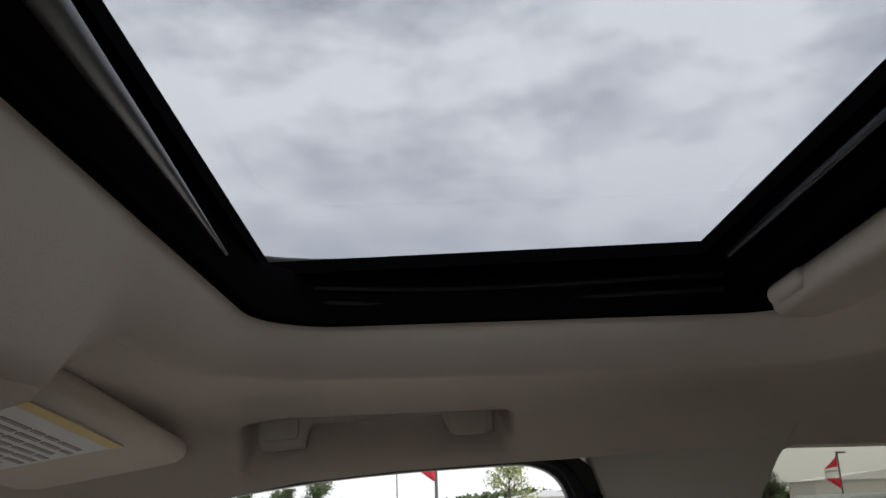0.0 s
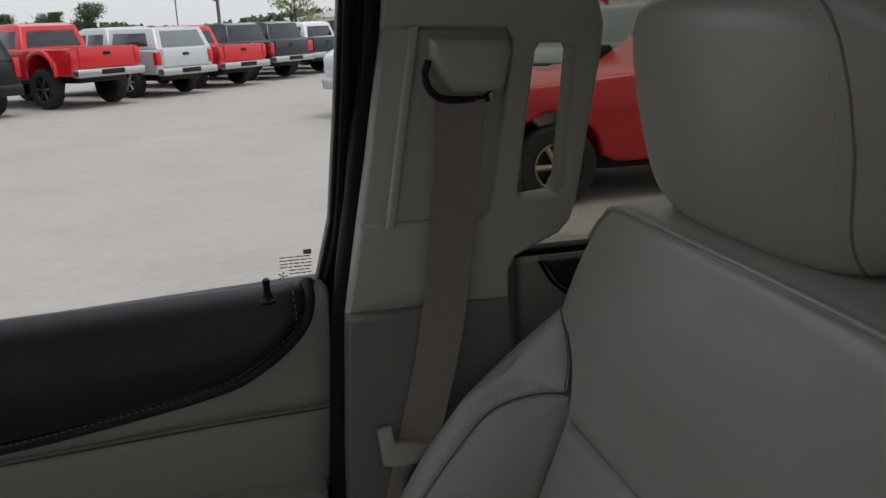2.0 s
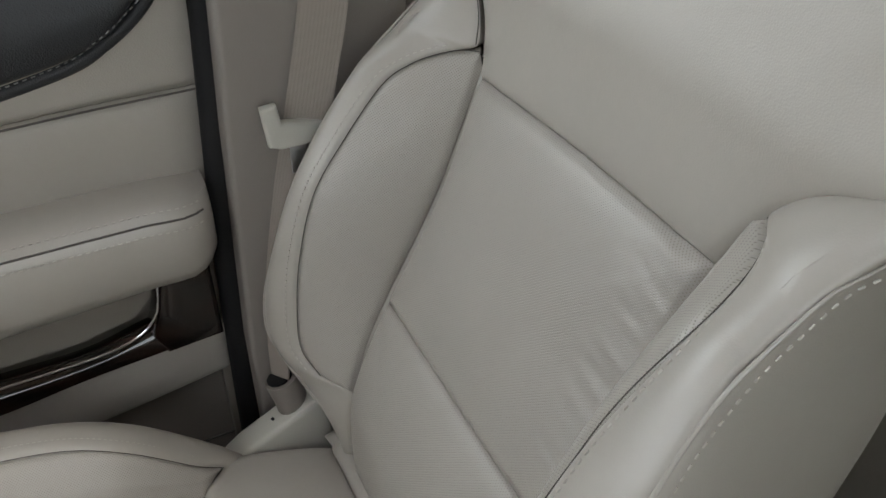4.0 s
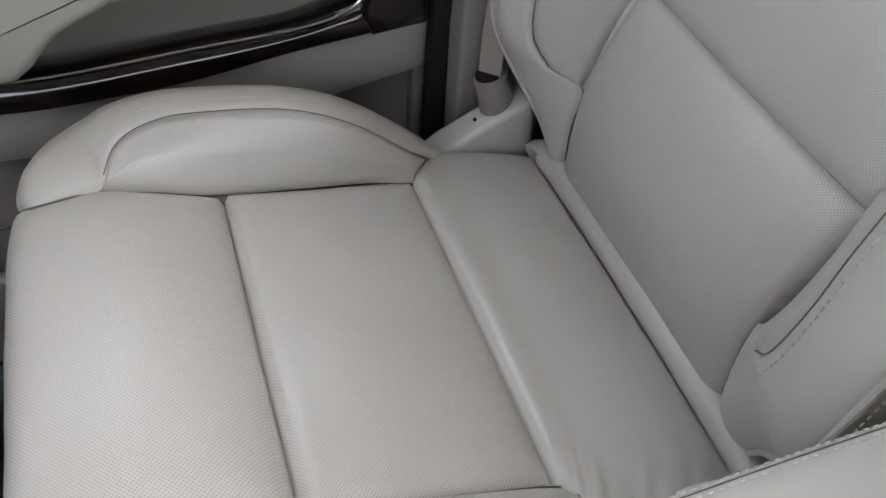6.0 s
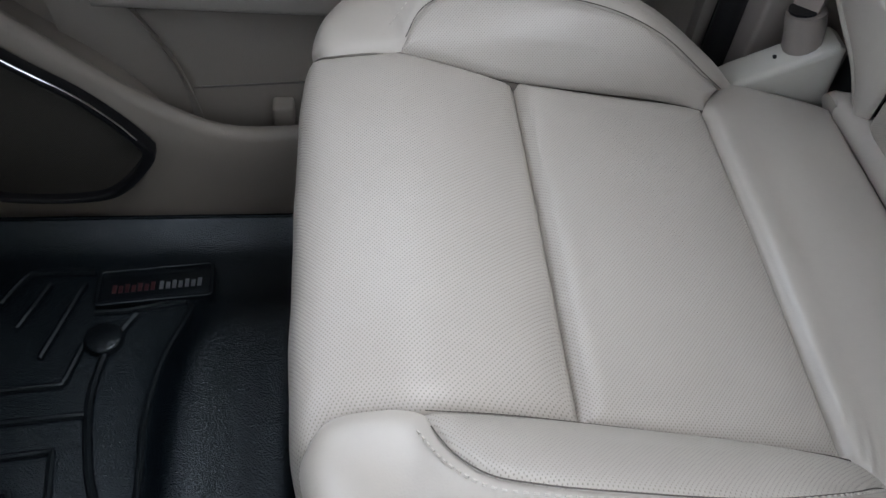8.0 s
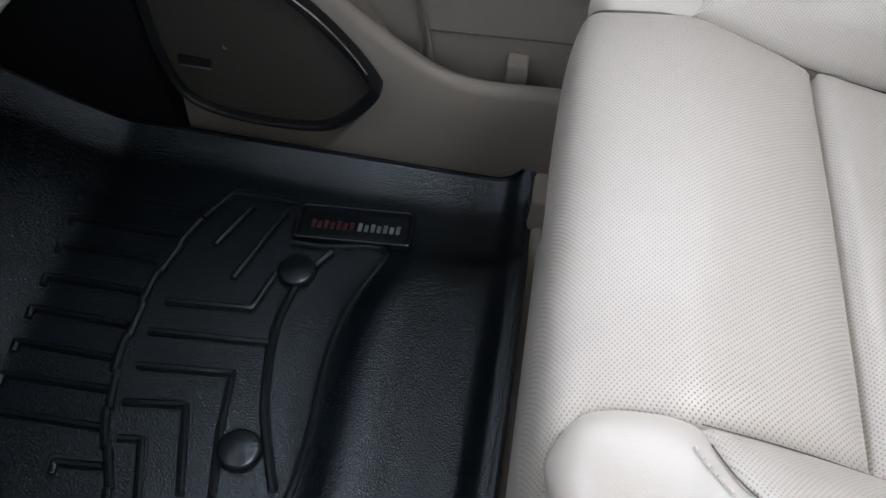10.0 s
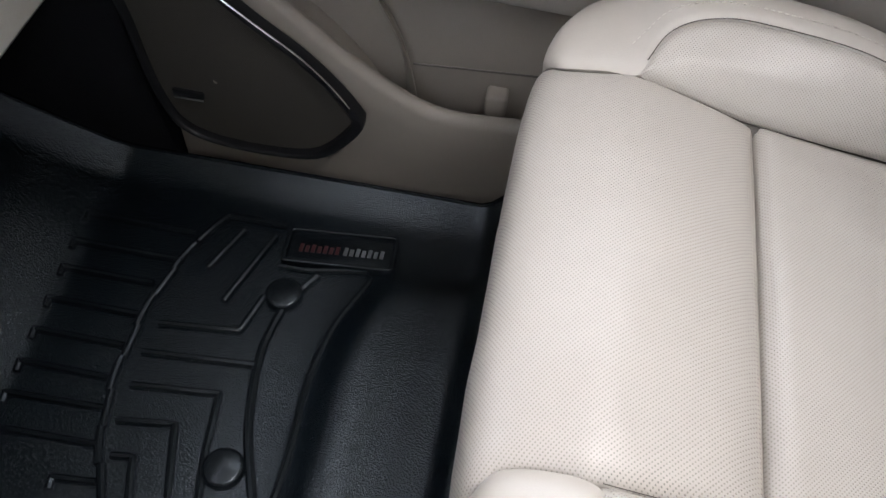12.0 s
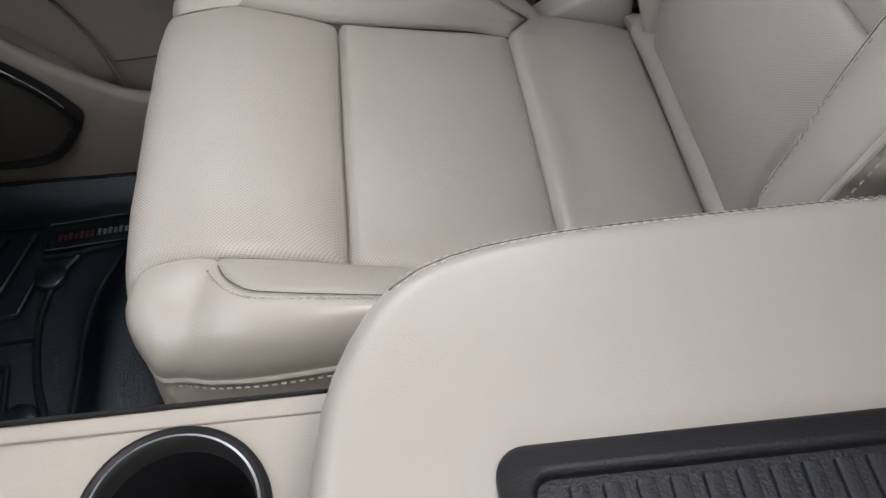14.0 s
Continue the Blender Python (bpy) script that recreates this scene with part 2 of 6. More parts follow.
def add_box(bm, a, b, bevel=0.0, seg=2, m=None):
    made = bmesh.ops.create_cube(bm, size=1)["verts"]
    for v in made:
        v.co = Vector([a[i] + (v.co[i] + 0.5) * (b[i] - a[i]) for i in range(3)])
        if m is not None:
            v.co = m @ v.co
    if bevel:
        edges = list({e for v in made for e in v.link_edges})
        bmesh.ops.bevel(bm, geom=edges, offset=bevel, segments=seg, affect="EDGES", profile=0.5)
    return bm


def box(a, b, bevel=0.0, seg=2, m=None):
    return add_box(bmesh.new(), a, b, bevel, seg, m)


def add_prism(bm, outline, axis, lo, hi, bevel=0.0, seg=2):
    """A flat outline drawn out along an axis from lo to hi; outline is in the other two axes, in order."""
    k = "xyz".index(axis)

    def at(p, h):
        c = list(p)
        c.insert(k, h)
        return Vector(c)
    low = [bm.verts.new(at(p, lo)) for p in outline]
    high = [bm.verts.new(at(p, hi)) for p in outline]
    n = len(outline)
    caps = [bm.faces.new(low), bm.faces.new(high[::-1])]
    for i in range(n):
        bm.faces.new((low[i], high[i], high[(i + 1) % n], low[(i + 1) % n]))
    if bevel:
        edges = list({e for f in caps for e in f.edges})
        bmesh.ops.recalc_face_normals(bm, faces=bm.faces)
        bmesh.ops.bevel(bm, geom=edges, offset=bevel, segments=seg, affect="EDGES", profile=0.5)
    return bm


def prism(outline, axis, lo, hi, bevel=0.0, seg=2):
    return add_prism(bmesh.new(), outline, axis, lo, hi, bevel, seg)


def add_tube(bm, pts, radius, seg=8, closed=False, flat=1.0, up=None):
    """A round or flattened cord along pts."""
    p = np.array(pts, float)
    rings = []
    n = len(p)
    ref = np.array(up if up is not None else (0.13, 0.21, 0.97))
    for i in range(n):
        a, b = (p[(i - 1) % n], p[(i + 1) % n]) if closed else (p[max(i - 1, 0)], p[min(i + 1, n - 1)])
        d = (b - a) / (np.linalg.norm(b - a) + 1e-9)
        s = np.cross(d, ref)
        s /= np.linalg.norm(s) + 1e-9
        u = np.cross(s, d)
        r = radius[i] if isinstance(radius, (list, tuple, np.ndarray)) else radius
        rings.append([bm.verts.new(p[i] + r * (math.cos(k) * s + flat * math.sin(k) * u)) for k in np.linspace(0, 2 * math.pi, seg, endpoint=False)])
    for i in range(n if closed else n - 1):
        a, b = rings[i], rings[(i + 1) % n]
        for k in range(seg):
            bm.faces.new((a[k], a[(k + 1) % seg], b[(k + 1) % seg], b[k]))
    if not closed:
        bm.faces.new(rings[0][::-1])
        bm.faces.new(rings[-1])
    return bm


def tube(pts, radius, seg=8, closed=False, flat=1.0, up=None):
    return add_tube(bmesh.new(), pts, radius, seg, closed, flat, up)


def add_disc(bm, center, axis, profile, seg=32):
    """A turned shape: profile rows (radius, height) round an axis through center."""
    d = Vector(axis).normalized()
    q = Vector((0, 0, 1)).rotation_difference(d)
    rings = []
    for r, h in profile:
        if r <= 1e-6:
            rings.append([bm.verts.new(Vector(center) + d * h)])
        else:
            rings.append([bm.verts.new(Vector(center) + q @ Vector((r * math.cos(k), r * math.sin(k), h))) for k in np.linspace(0, 2 * math.pi, seg, endpoint=False)])
    for a, b in zip(rings, rings[1:]):
        for k in range(seg):
            j = (k + 1) % seg
            if len(a) == 1 and len(b) > 1:
                bm.faces.new((a[0], b[k], b[j]))
            elif len(b) == 1 and len(a) > 1:
                bm.faces.new((a[k], a[j], b[0]))
            elif len(a) > 1:
                bm.faces.new((a[k], a[j], b[j], b[k]))
    return bm


def disc(center, axis, profile, seg=32):
    return add_disc(bmesh.new(), center, axis, profile, seg)


def coons(bottom, top, left, right, nu, nv):
    b, t = spline(bottom, nu), spline(top, nu)
    l, r = spline(left, nv), spline(right, nv)
    u, v = np.linspace(0, 1, nu)[None, :, None], np.linspace(0, 1, nv)[:, None, None]
    return (1 - v) * b[None] + v * t[None] + (1 - u) * l[:, None] + u * r[:, None] - (
        (1 - u) * (1 - v) * b[0] + u * (1 - v) * b[-1] + (1 - u) * v * t[0] + u * v * t[-1])


def stuffed(name, bottom, top, left, right, mat, parent, toward, bulge=0.010, edge=0.010, sink=0.005, nu=44, nv=44, thick=0.03, wrinkle=0.0, label="", soft=None, grid=None, dip=0.0, lead=0.0, crease=0.0, nose=0.0):
    """A sewn, padded panel between four seams: it swells between them and dips into each seam.
    dip lets it fall away slowly towards its top seam, lead raises it just behind its bottom seam,
    nose rounds it down into that seam."""
    g = grid if grid is not None else coons(bottom, top, left, right, nu, nv)
    nv, nu = g.shape[:2]
    du, dv = np.gradient(g, axis=1), np.gradient(g, axis=0)
    nrm = np.cross(du, dv)
    size = np.linalg.norm(nrm, axis=2, keepdims=True)
    nrm = np.where(size > 1e-9, nrm / (size + 1e-12), nrm.reshape(-1, 3).mean(0) / (np.linalg.norm(nrm.reshape(-1, 3).mean(0)) + 1e-12))
    if (nrm.reshape(-1, 3).mean(0) @ np.array(toward)) < 0:
        nrm = -nrm
    weak = size < 0.15 * np.median(size)          # pinched corners take the panel's mean direction
    nrm = np.where(weak, np.array(toward, float) / np.linalg.norm(toward), nrm)
    lu, lv = np.linalg.norm(du, axis=2), np.linalg.norm(dv, axis=2)
    su, sv = np.cumsum(lu, 1) - lu[:, :1], np.cumsum(lv, 0) - lv[:1]
    d = np.minimum(np.minimum(su, su[:, -1:] - su), np.minimum(sv, sv[-1:] - sv))
    reach = soft or edge * 3.0
    lift = bulge * (1 - np.exp(-d / reach)) - sink * np.exp(-(d / (edge * 0.5)) ** 2)
    lift = lift - dip * np.exp(-(sv[-1:] - sv) / 0.022) + lead * np.exp(-((sv - 0.011) / 0.012) ** 2) * np.minimum(1, np.minimum(su, su[:, -1:] - su) / 0.02)
    lift = lift - nose * np.exp(-(sv / 0.0036) ** 2)
    if wrinkle:
        for i in range(nv):
            for j in range(nu):
                lift[i, j] += wrinkle * noise.noise(Vector(g[i, j]) * 22.0) * min(1.0, d[i, j] / 0.03)
    if crease:
        # small folds gathered at the console-side seam
        for i in range(nv):
            for j in range(nu):
                e = su[i, -1] - su[i, j]
                if e < 0.09:
                    lift[i, j] += crease * math.exp(-((e - 0.02) / 0.028) ** 2) * noise.noise(Vector((sv[i, j] * 95.0 + su[i, j] * 30.0, su[i, j] * 22.0, 3.1))) * min(1.0, e / 0.006)
    verts = (g + nrm * lift[..., None]).reshape(-1, 3)
    t3 = np.array(toward, float) / np.linalg.norm(toward)
    ax = np.cross(t3, (0, 1, 0)) if abs(t3[1]) < 0.9 else np.array((1.0, 0, 0))
    ax /= np.linalg.norm(ax)
    uv = np.stack([verts @ ax, verts @ np.cross(ax, t3)], 1)
    faces = [(i * nu + j, i * nu + j + 1, (i + 1) * nu + j + 1, (i + 1) * nu + j) for i in range(nv - 1) for j in range(nu - 1)]
    rim = [j for j in range(nu)] + [i * nu + nu - 1 for i in range(1, nv)] + [(nv - 1) * nu + j for j in range(nu - 2, -1, -1)] + [i * nu for i in range(nv - 2, 0, -1)]
    flat_n = nrm.reshape(-1, 3)
    base = len(verts)
    low = verts[rim] - flat_n[rim] * thick
    verts = np.vstack([verts, low])
    uv = np.vstack([uv, uv[rim]])
    faces += [(rim[k], base + k, base + (k + 1) % len(rim), rim[(k + 1) % len(rim)]) for k in range(len(rim))]
    ob = solid(name, verts, faces, mat, parent, label, uv=uv)
    bm = bmesh.new()
    bm.from_mesh(ob.data)
    bmesh.ops.recalc_face_normals(bm, faces=bm.faces)
    bm.to_mesh(ob.data)
    bm.free()
    ob.data.set_sharp_from_angle(angle=radians(60))
    return ob


def rails(curves, nu, nv):
    """A grid lofted over three matched rails: edge, crest and edge, each a list of points in step."""
    def flow(pts, n):
        p = np.array(pts, float)
        q = np.vstack([2 * p[0] - p[1], p, 2 * p[-1] - p[-2]])
        out = []
        for t in np.linspace(0, len(p) - 1, n):
            i = min(int(t), len(p) - 2)
            s = t - i
            a, b, c, d = q[i:i + 4]
            out.append(0.5 * (2 * b + (c - a) * s + (2 * a - 5 * b + 4 * c - d) * s * s + (3 * b - a - 3 * c + d) * s ** 3))
        return np.array(out)
    a, c, b = (flow(r, nu) for r in curves)
    v = np.linspace(0, 1, nv)[:, None, None]
    return (1 - v) ** 2 * a[None] + 2 * v * (1 - v) * c[None] + v * v * b[None]


def beside(a, c, b, v, lift, toward):
    """The line a share v of the way across a lofted border, raised by lift."""
    t = np.array(toward, float) / np.linalg.norm(toward) * lift
    return [tuple((1 - v) ** 2 * np.array(p) + 2 * v * (1 - v) * np.array(q) + v * v * np.array(r) + t) for p, q, r in zip(a, c, b)]


def add_stitches(bm, pts, out, length=0.0045, gap=0.003, width=0.0007):
    """Short threads in a row along pts, raised towards out."""
    total = np.linalg.norm(np.diff(np.array(pts, float), axis=0), axis=1).sum()
    n = max(4, int(total / (length + gap)))
    p = spline(pts, n * 4 + 1)
    o = np.array(out, float) / np.linalg.norm(out) * width * 0.7
    for k in range(n):
        q = p[k * 4:k * 4 + 3] + o
        add_tube(bm, q, width, 5)
    return bm


def plate(name, outlines, axis, lo, hi, mat, parent=None, bevel=0.003, label="", bend=None, seg=2):
    """A plate with holes: the first outline is its edge, the others are openings through it."""
    cu = bpy.data.curves.new(name, "CURVE")
    cu.dimensions, cu.fill_mode = "2D", "BOTH"
    cu.extrude = max((hi - lo) / 2 - bevel, 0.0)
    cu.bevel_depth, cu.bevel_resolution, cu.offset = bevel, seg, -bevel
    for o in outlines:
        s = cu.splines.new("POLY")
        s.points.add(len(o) - 1)
        for q, p in zip(s.points, o):
            q.co = (p[0], p[1], 0, 1)
        s.use_cyclic_u = True
    tmp = new("tmp_curve", cu)
    bpy.context.view_layer.update()
    me = bpy.data.meshes.new_from_object(tmp.evaluated_get(bpy.context.evaluated_depsgraph_get()))
    bpy.data.objects.remove(tmp)
    bpy.data.curves.remove(cu)
    mid = (lo + hi) / 2
    for v in me.vertices:
        a, b, h = v.co
        v.co = {"x": (mid + h, a, b), "y": (a, mid + h, b), "z": (a, b, mid + h)}[axis]
        if bend:
            v.co = bend(*v.co)
    bm = bmesh.new()
    bm.from_mesh(me)
    bmesh.ops.remove_doubles(bm, verts=bm.verts, dist=1e-5)
    bpy.data.meshes.remove(me)
    return part(name, bm, mat, parent, label, sharp=35)


def lean(x, y, z):
    """The side glass and its frame lean inwards above the belt line."""
    return (x, y - 0.25 * max(0.0, z - 0.835), z)


def smooth_loop(pts, n):
    return [tuple(p) for p in spline(list(pts) + [pts[0]], n + 1)[:-1]]


def rounded(x0, z0, x1, z1, r, n=6):
    out = []
    for cx, cz, a in ((x1 - r, z1 - r, 0), (x0 + r, z1 - r, 90), (x0 + r, z0 + r, 180), (x1 - r, z0 + r, 270)):
        out += [(cx + r * math.cos(radians(a + 90 * k / n)), cz + r * math.sin(radians(a + 90 * k / n))) for k in range(n + 1)]
    return out


GROUND_Z = -0.60

# ---- cabin: floor, sills and the plain shell that closes it ----
floor = tagged(part("floor", box((-1.0, -0.80, -0.06), (2.6, 0.80, -0.004)), carpet_dark), "dark carpeted cabin floor under the mats", "floor", kind="structure")
sill = tagged(part("door_sill_trim", box((-0.85, 0.735, -0.02), (0.30, 0.80, 0.012), 0.008), black_plastic), "black plastic door sill trim beside the mat", "trim", kind="structure")
carpet_strip = tagged(part("floor_carpet", box((-0.172, 0.14, -0.006), (-0.12, 0.735, 0.045), 0.008, 3), carpet), "beige carpet step under the front of the seat", "carpet", kind="structure")
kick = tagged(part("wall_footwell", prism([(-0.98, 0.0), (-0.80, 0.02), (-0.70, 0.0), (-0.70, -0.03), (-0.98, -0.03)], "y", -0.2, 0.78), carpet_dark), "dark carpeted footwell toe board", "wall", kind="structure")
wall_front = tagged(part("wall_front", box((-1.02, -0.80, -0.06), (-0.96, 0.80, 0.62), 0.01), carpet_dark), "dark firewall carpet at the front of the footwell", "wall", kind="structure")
wall_left = thing("wall_left", (0.5, -0.80, 0), "plain beige driver side wall with its window openings", "wall", kind="structure")
plate("side_panel", [[(-1.02, -0.06), (2.6, -0.06), (2.6, 1.34), (-0.55, 1.34), (-1.02, 0.95)],
                     [(-0.62, 0.84), (0.28, 0.84), (0.32, 1.19), (0.28, 1.26), (0.0, 1.25), (-0.25, 1.18), (-0.45, 1.06)],
                     [(0.50, 0.855), (0.50, 1.16), (0.60, 1.265), (1.30, 1.265), (1.32, 0.855)]], "y", -0.86, -0.80, trim_beige, wall_left)
part("front_pane", prism([(-0.63, 0.83), (0.29, 0.83), (0.33, 1.19), (0.28, 1.27), (0.0, 1.26), (-0.25, 1.19), (-0.45, 1.07)], "y", -0.832, -0.828), pane_glass, wall_left, "clear side glass", smooth=False)
part("rear_pane", box((0.49, -0.832, 0.85), (1.33, -0.828, 1.275)), privacy_glass, wall_left, "dark tinted glass", smooth=False)
wall_rear = thing("wall_rear", (2.6, 0, 0), "beige tailgate wall with a window opening", "wall", kind="structure")
plate("rear_panel", [[(-0.86, -0.06), (0.86, -0.06), (0.86, 1.40), (-0.86, 1.40)], rounded(-0.65, 0.84, 0.65, 1.28, 0.08)], "x", 2.6, 2.66, trim_beige, wall_rear)
wall_right_rear = thing("wall_right_rear", (1.5, 0.8, 0), "beige rear door panel with its window opening", "wall", kind="structure")
plate("side_panel", [[(0.50, -0.06), (2.6, -0.06), (2.6, 1.34), (0.40, 1.34), (0.40, 0.80)],
                     [(0.50, 0.855), (0.50, 1.16), (0.52, 1.22), (0.55, 1.262), (0.60, 1.276), (1.30, 1.27), (1.32, 0.855)],
                     [(1.45, 0.86), (1.45, 1.25), (2.3, 1.23), (2.3, 0.86)]], "y", 0.80, 0.86, trim_beige, wall_right_rear, bend=lambda x, y, z: (x, y - 0.20 * max(0.0, z - 0.835), z))
for nm, x0, x1 in (("rear_pane", 0.49, 1.33), ("quarter_pane", 1.44, 2.31)):
    q = box((x0, 0.826, 0.85), (x1, 0.830, 1.28))
    for v in q.verts:
        v.co.y -= 0.20 * max(0.0, v.co.z - 0.835)
    part(nm, q, privacy_glass, wall_right_rear, "dark tinted glass", smooth=False)
part("tail_pane", box((2.63, -0.66, 0.83), (2.634, 0.66, 1.29)), privacy_glass, wall_rear, "dark tinted glass", smooth=False)
part("belt_moulding", box((0.506, 0.780, 0.846), (1.6, 0.803, 0.856), 0.003), black_rubber, wall_right_rear, "thin black belt moulding")
part("upper_panel", box((0.506, 0.763, 0.66), (1.6, 0.803, 0.848), 0.012, 4), vinyl, wall_right_rear, "taupe upper panel")
part("black_pad", prism([tuple(p) for p in spline([(0.536, 0.8475), (0.562, 0.812), (0.63, 0.776), (0.80, 0.748), (1.20, 0.735), (1.59, 0.732)], 30)] + [(1.59, 0.8475)], "y", 0.757, 0.790, 0.006, 4), black_pad, wall_right_rear, "black soft pad")
part("pad_seam", tube(spline([(0.533, 0.7605, 0.846), (0.559, 0.7605, 0.810), (0.627, 0.7605, 0.774), (0.80, 0.7605, 0.746)], 30), 0.0022, 6), black_rubber, wall_right_rear, "black piping")
wall_right_front = tagged(part("wall_right_front", prism([(-1.02, -0.06), (-0.83, -0.06), (-0.83, 0.80), (-1.02, 0.93)], "y", 0.78, 0.86), trim_beige), "plain panel ahead of the passenger door", "wall", kind="structure")
# unseen panel, added only to cut the light coming through the windscreen
light_block = tagged(part("windscreen_light_block", prism([(-1.02, 0.80), (-0.98, 0.80), (-0.62, 1.24), (-0.62, 1.40), (-0.70, 1.40), (-1.02, 0.95)], "y", -0.80, -0.50), trim_beige), "unseen panel added to narrow the windscreen opening and hold back light", "wall", kind="structure")
dash = thing("dashboard", (-0.85, 0, 0.3), "beige lower dashboard above the footwell", "dashboard", kind="structure")
part("lower_panel", prism([(-0.96, 0.30), (-0.74, 0.33), (-0.66, 0.42), (-0.64, 0.60), (-0.70, 0.72), (-0.96, 0.74)], "y", -0.79, 0.74, 0.02, 3), trim_lower, dash)
part("top_pad", prism([(-1.02, 0.72), (-0.70, 0.725), (-0.66, 0.75), (-0.70, 0.80), (-1.02, 0.84)], "y", -0.79, 0.78, 0.02, 3), black_pad, dash)

part("glovebox_edge", prism([(-0.80, 0.26), (-0.672, 0.285), (-0.660, 0.300), (-0.668, 0.330), (-0.80, 0.36)], "y", 0.12, 0.70, 0.010, 3), trim_beige, dash, "beige lower glovebox edge")
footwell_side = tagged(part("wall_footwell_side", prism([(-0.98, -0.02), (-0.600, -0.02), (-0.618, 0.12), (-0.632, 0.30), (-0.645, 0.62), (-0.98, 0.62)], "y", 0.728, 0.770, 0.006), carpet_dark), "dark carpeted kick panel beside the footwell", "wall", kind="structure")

# ---- ceiling: cloth headliner with the sunroof opening ----
OPEN = (0.018, -0.43, 0.52, 0.418, 0.075)   # opening of the headliner: x0, y0, x1, y1, corner radius


def ring_at(grow, n_side=18):
    x0, y0, x1, y1, r = OPEN
    x0, y0, x1, y1, r = x0 - grow, y0 - grow, x1 + grow, y1 + grow, r + grow * 0.8
    out = []
    corners = ((x1 - r, y1 - r, 0), (x0 + r, y1 - r, 90), (x0 + r, y0 + r, 180), (x1 - r, y0 + r, 270))
    for i, (cx, cy, a) in enumerate(corners):
        arc = [(cx + r * math.cos(radians(a + 90 * k / 8)), cy + r * math.sin(radians(a + 90 * k / 8))) for k in range(9)]
        nx, ny, na = corners[(i + 1) % 4]
        nxt = (nx + r * math.cos(radians(na)), ny + r * math.sin(radians(na)))
        out += arc + [(arc[-1][0] + (nxt[0] - arc[-1][0]) * k / n_side, arc[-1][1] + (nxt[1] - arc[-1][1]) * k / n_side) for k in range(1, n_side)]
    return out


def roof_height(x, y):
    a = abs(y)
    side = float(np.interp(a, [0.0, 0.48, 0.56, 0.63, 0.665, 0.69, 0.705, 0.72], [1.352, 1.352, 1.349, 1.338, 1.325, 1.305, 1.283, 1.262]))
    front = float(np.interp(x, [-0.75, -0.45, -0.25, -0.10, 0.0], [1.13, 1.235, 1.30, 1.335, 1.35]))
    d = (x - 0.055) * -0.805 + (a - 0.05) * -0.593
    ease = lambda q: (lambda w: w * w * (3 - 2 * w))(min(1.0, max(0.0, q)))
    pod = 0.056 * ease(d / 0.024) * ease((0.245 - a) / 0.04)
    return min(side, front - (1.35 - side) * 0.6) - pod


ring_rows = []
for grow, z in ((-0.002, 1.405), (0.0, 1.385), (0.004, 1.372), (0.012, 1.361), (0.026, 1.347), (0.040, 1.3375), (0.050, 1.3345), (0.056, 1.3360), (0.060, 1.3450), (0.065, 1.3530), (0.080, 1.3525)):
    ring_rows.append([(x, y, z + (roof_height(x, y) - 1.351) * min(0.8, max(0.0, grow) * 16)) for x, y in ring_at(grow)])
inner = ring_at(0.080)
for s in np.linspace(0, 1, 26)[1:]:
    row = []
    for x, y in inner:
        cx, cy = 0.27, 0.0
        dx, dy = x - cx, y - cy
        k = min(((2.33 if dx > 0 else -0.97) / dx) if abs(dx) > 1e-6 else 9e9, ((0.60 if dy > 0 else -0.60) / dy) if abs(dy) > 1e-6 else 9e9)
        px, py = x + (cx + dx * k - x) * s, y + (cy + dy * k - y) * s
        row.append((px, py, roof_height(px, py)))
    ring_rows.append(row)
nr = len(ring_rows[0])
ceiling = thing("ceiling", (0.3, 0, 1.35), "taupe cloth headliner with a rolled sunroof surround", "ceiling", kind="structure")
solid("headliner", [v for r in ring_rows for v in r], [(i * nr + j, i * nr + (j + 1) % nr, (i + 1) * nr + (j + 1) % nr, (i + 1) * nr + j) for i in range(len(ring_rows) - 1) for j in range(nr)], headliner_cloth, ceiling)
# side strips down to the door openings, with the grab handle's hollow pressed in
EDGE_X = [-0.97, -0.80, -0.66, -0.52, -0.38, -0.252, -0.124, 0.0, 0.119, 0.239, 0.33, 0.50, 2.6]
EDGE_Z = [0.80, 0.82, 0.937, 1.042, 1.127, 1.187, 1.230, 1.250, 1.260, 1.265, 1.268, 1.277, 1.277]
for side in (1, -1):
    sx = list(np.linspace(-0.97, -0.10, 50)) + list(np.linspace(-0.095, 0.30, 130)) + list(np.linspace(0.32, 2.6, 30))
    sv, SN = [], 30
    for x in sx:
        z0, ze = roof_height(x, 0.60), float(np.interp(x, EDGE_X, EDGE_Z))
        ye = 0.81 - 0.25 * (ze - 0.825) - 0.004
        for k in range(SN):
            t = k / (SN - 1)
            y = (1 - t) ** 2 * 0.60 + 2 * t * (1 - t) * 0.682 + t * t * ye
            z = (1 - t) ** 2 * z0 + 2 * t * (1 - t) * (z0 - 0.012) + t * t * ze
            step = lambda q, a, w: 0.5 + 0.5 * math.tanh((q - a) / (2 * w))
            m_ = step(x, -0.058, 0.0030) * step(-x, -0.252, 0.0030) * step(t, 0.47, 0.016) * step(-t, -0.86, 0.02)
            sv.append((x, side * (y + 0.026 * m_), z + 0.034 * m_))
    solid("side_strip", sv, [(i * SN + k, i * SN + k + 1, (i + 1) * SN + k + 1, (i + 1) * SN + k) for i in range(len(sx) - 1) for k in range(SN - 1)], headliner_cloth, ceiling)
plate("roof_skin", [[(-0.80, -0.80), (2.66, -0.80), (2.66, 0.80), (-0.80, 0.80)], ring_at(0.10)], "z", 1.452, 1.475, black_plastic, ceiling, 0.004)
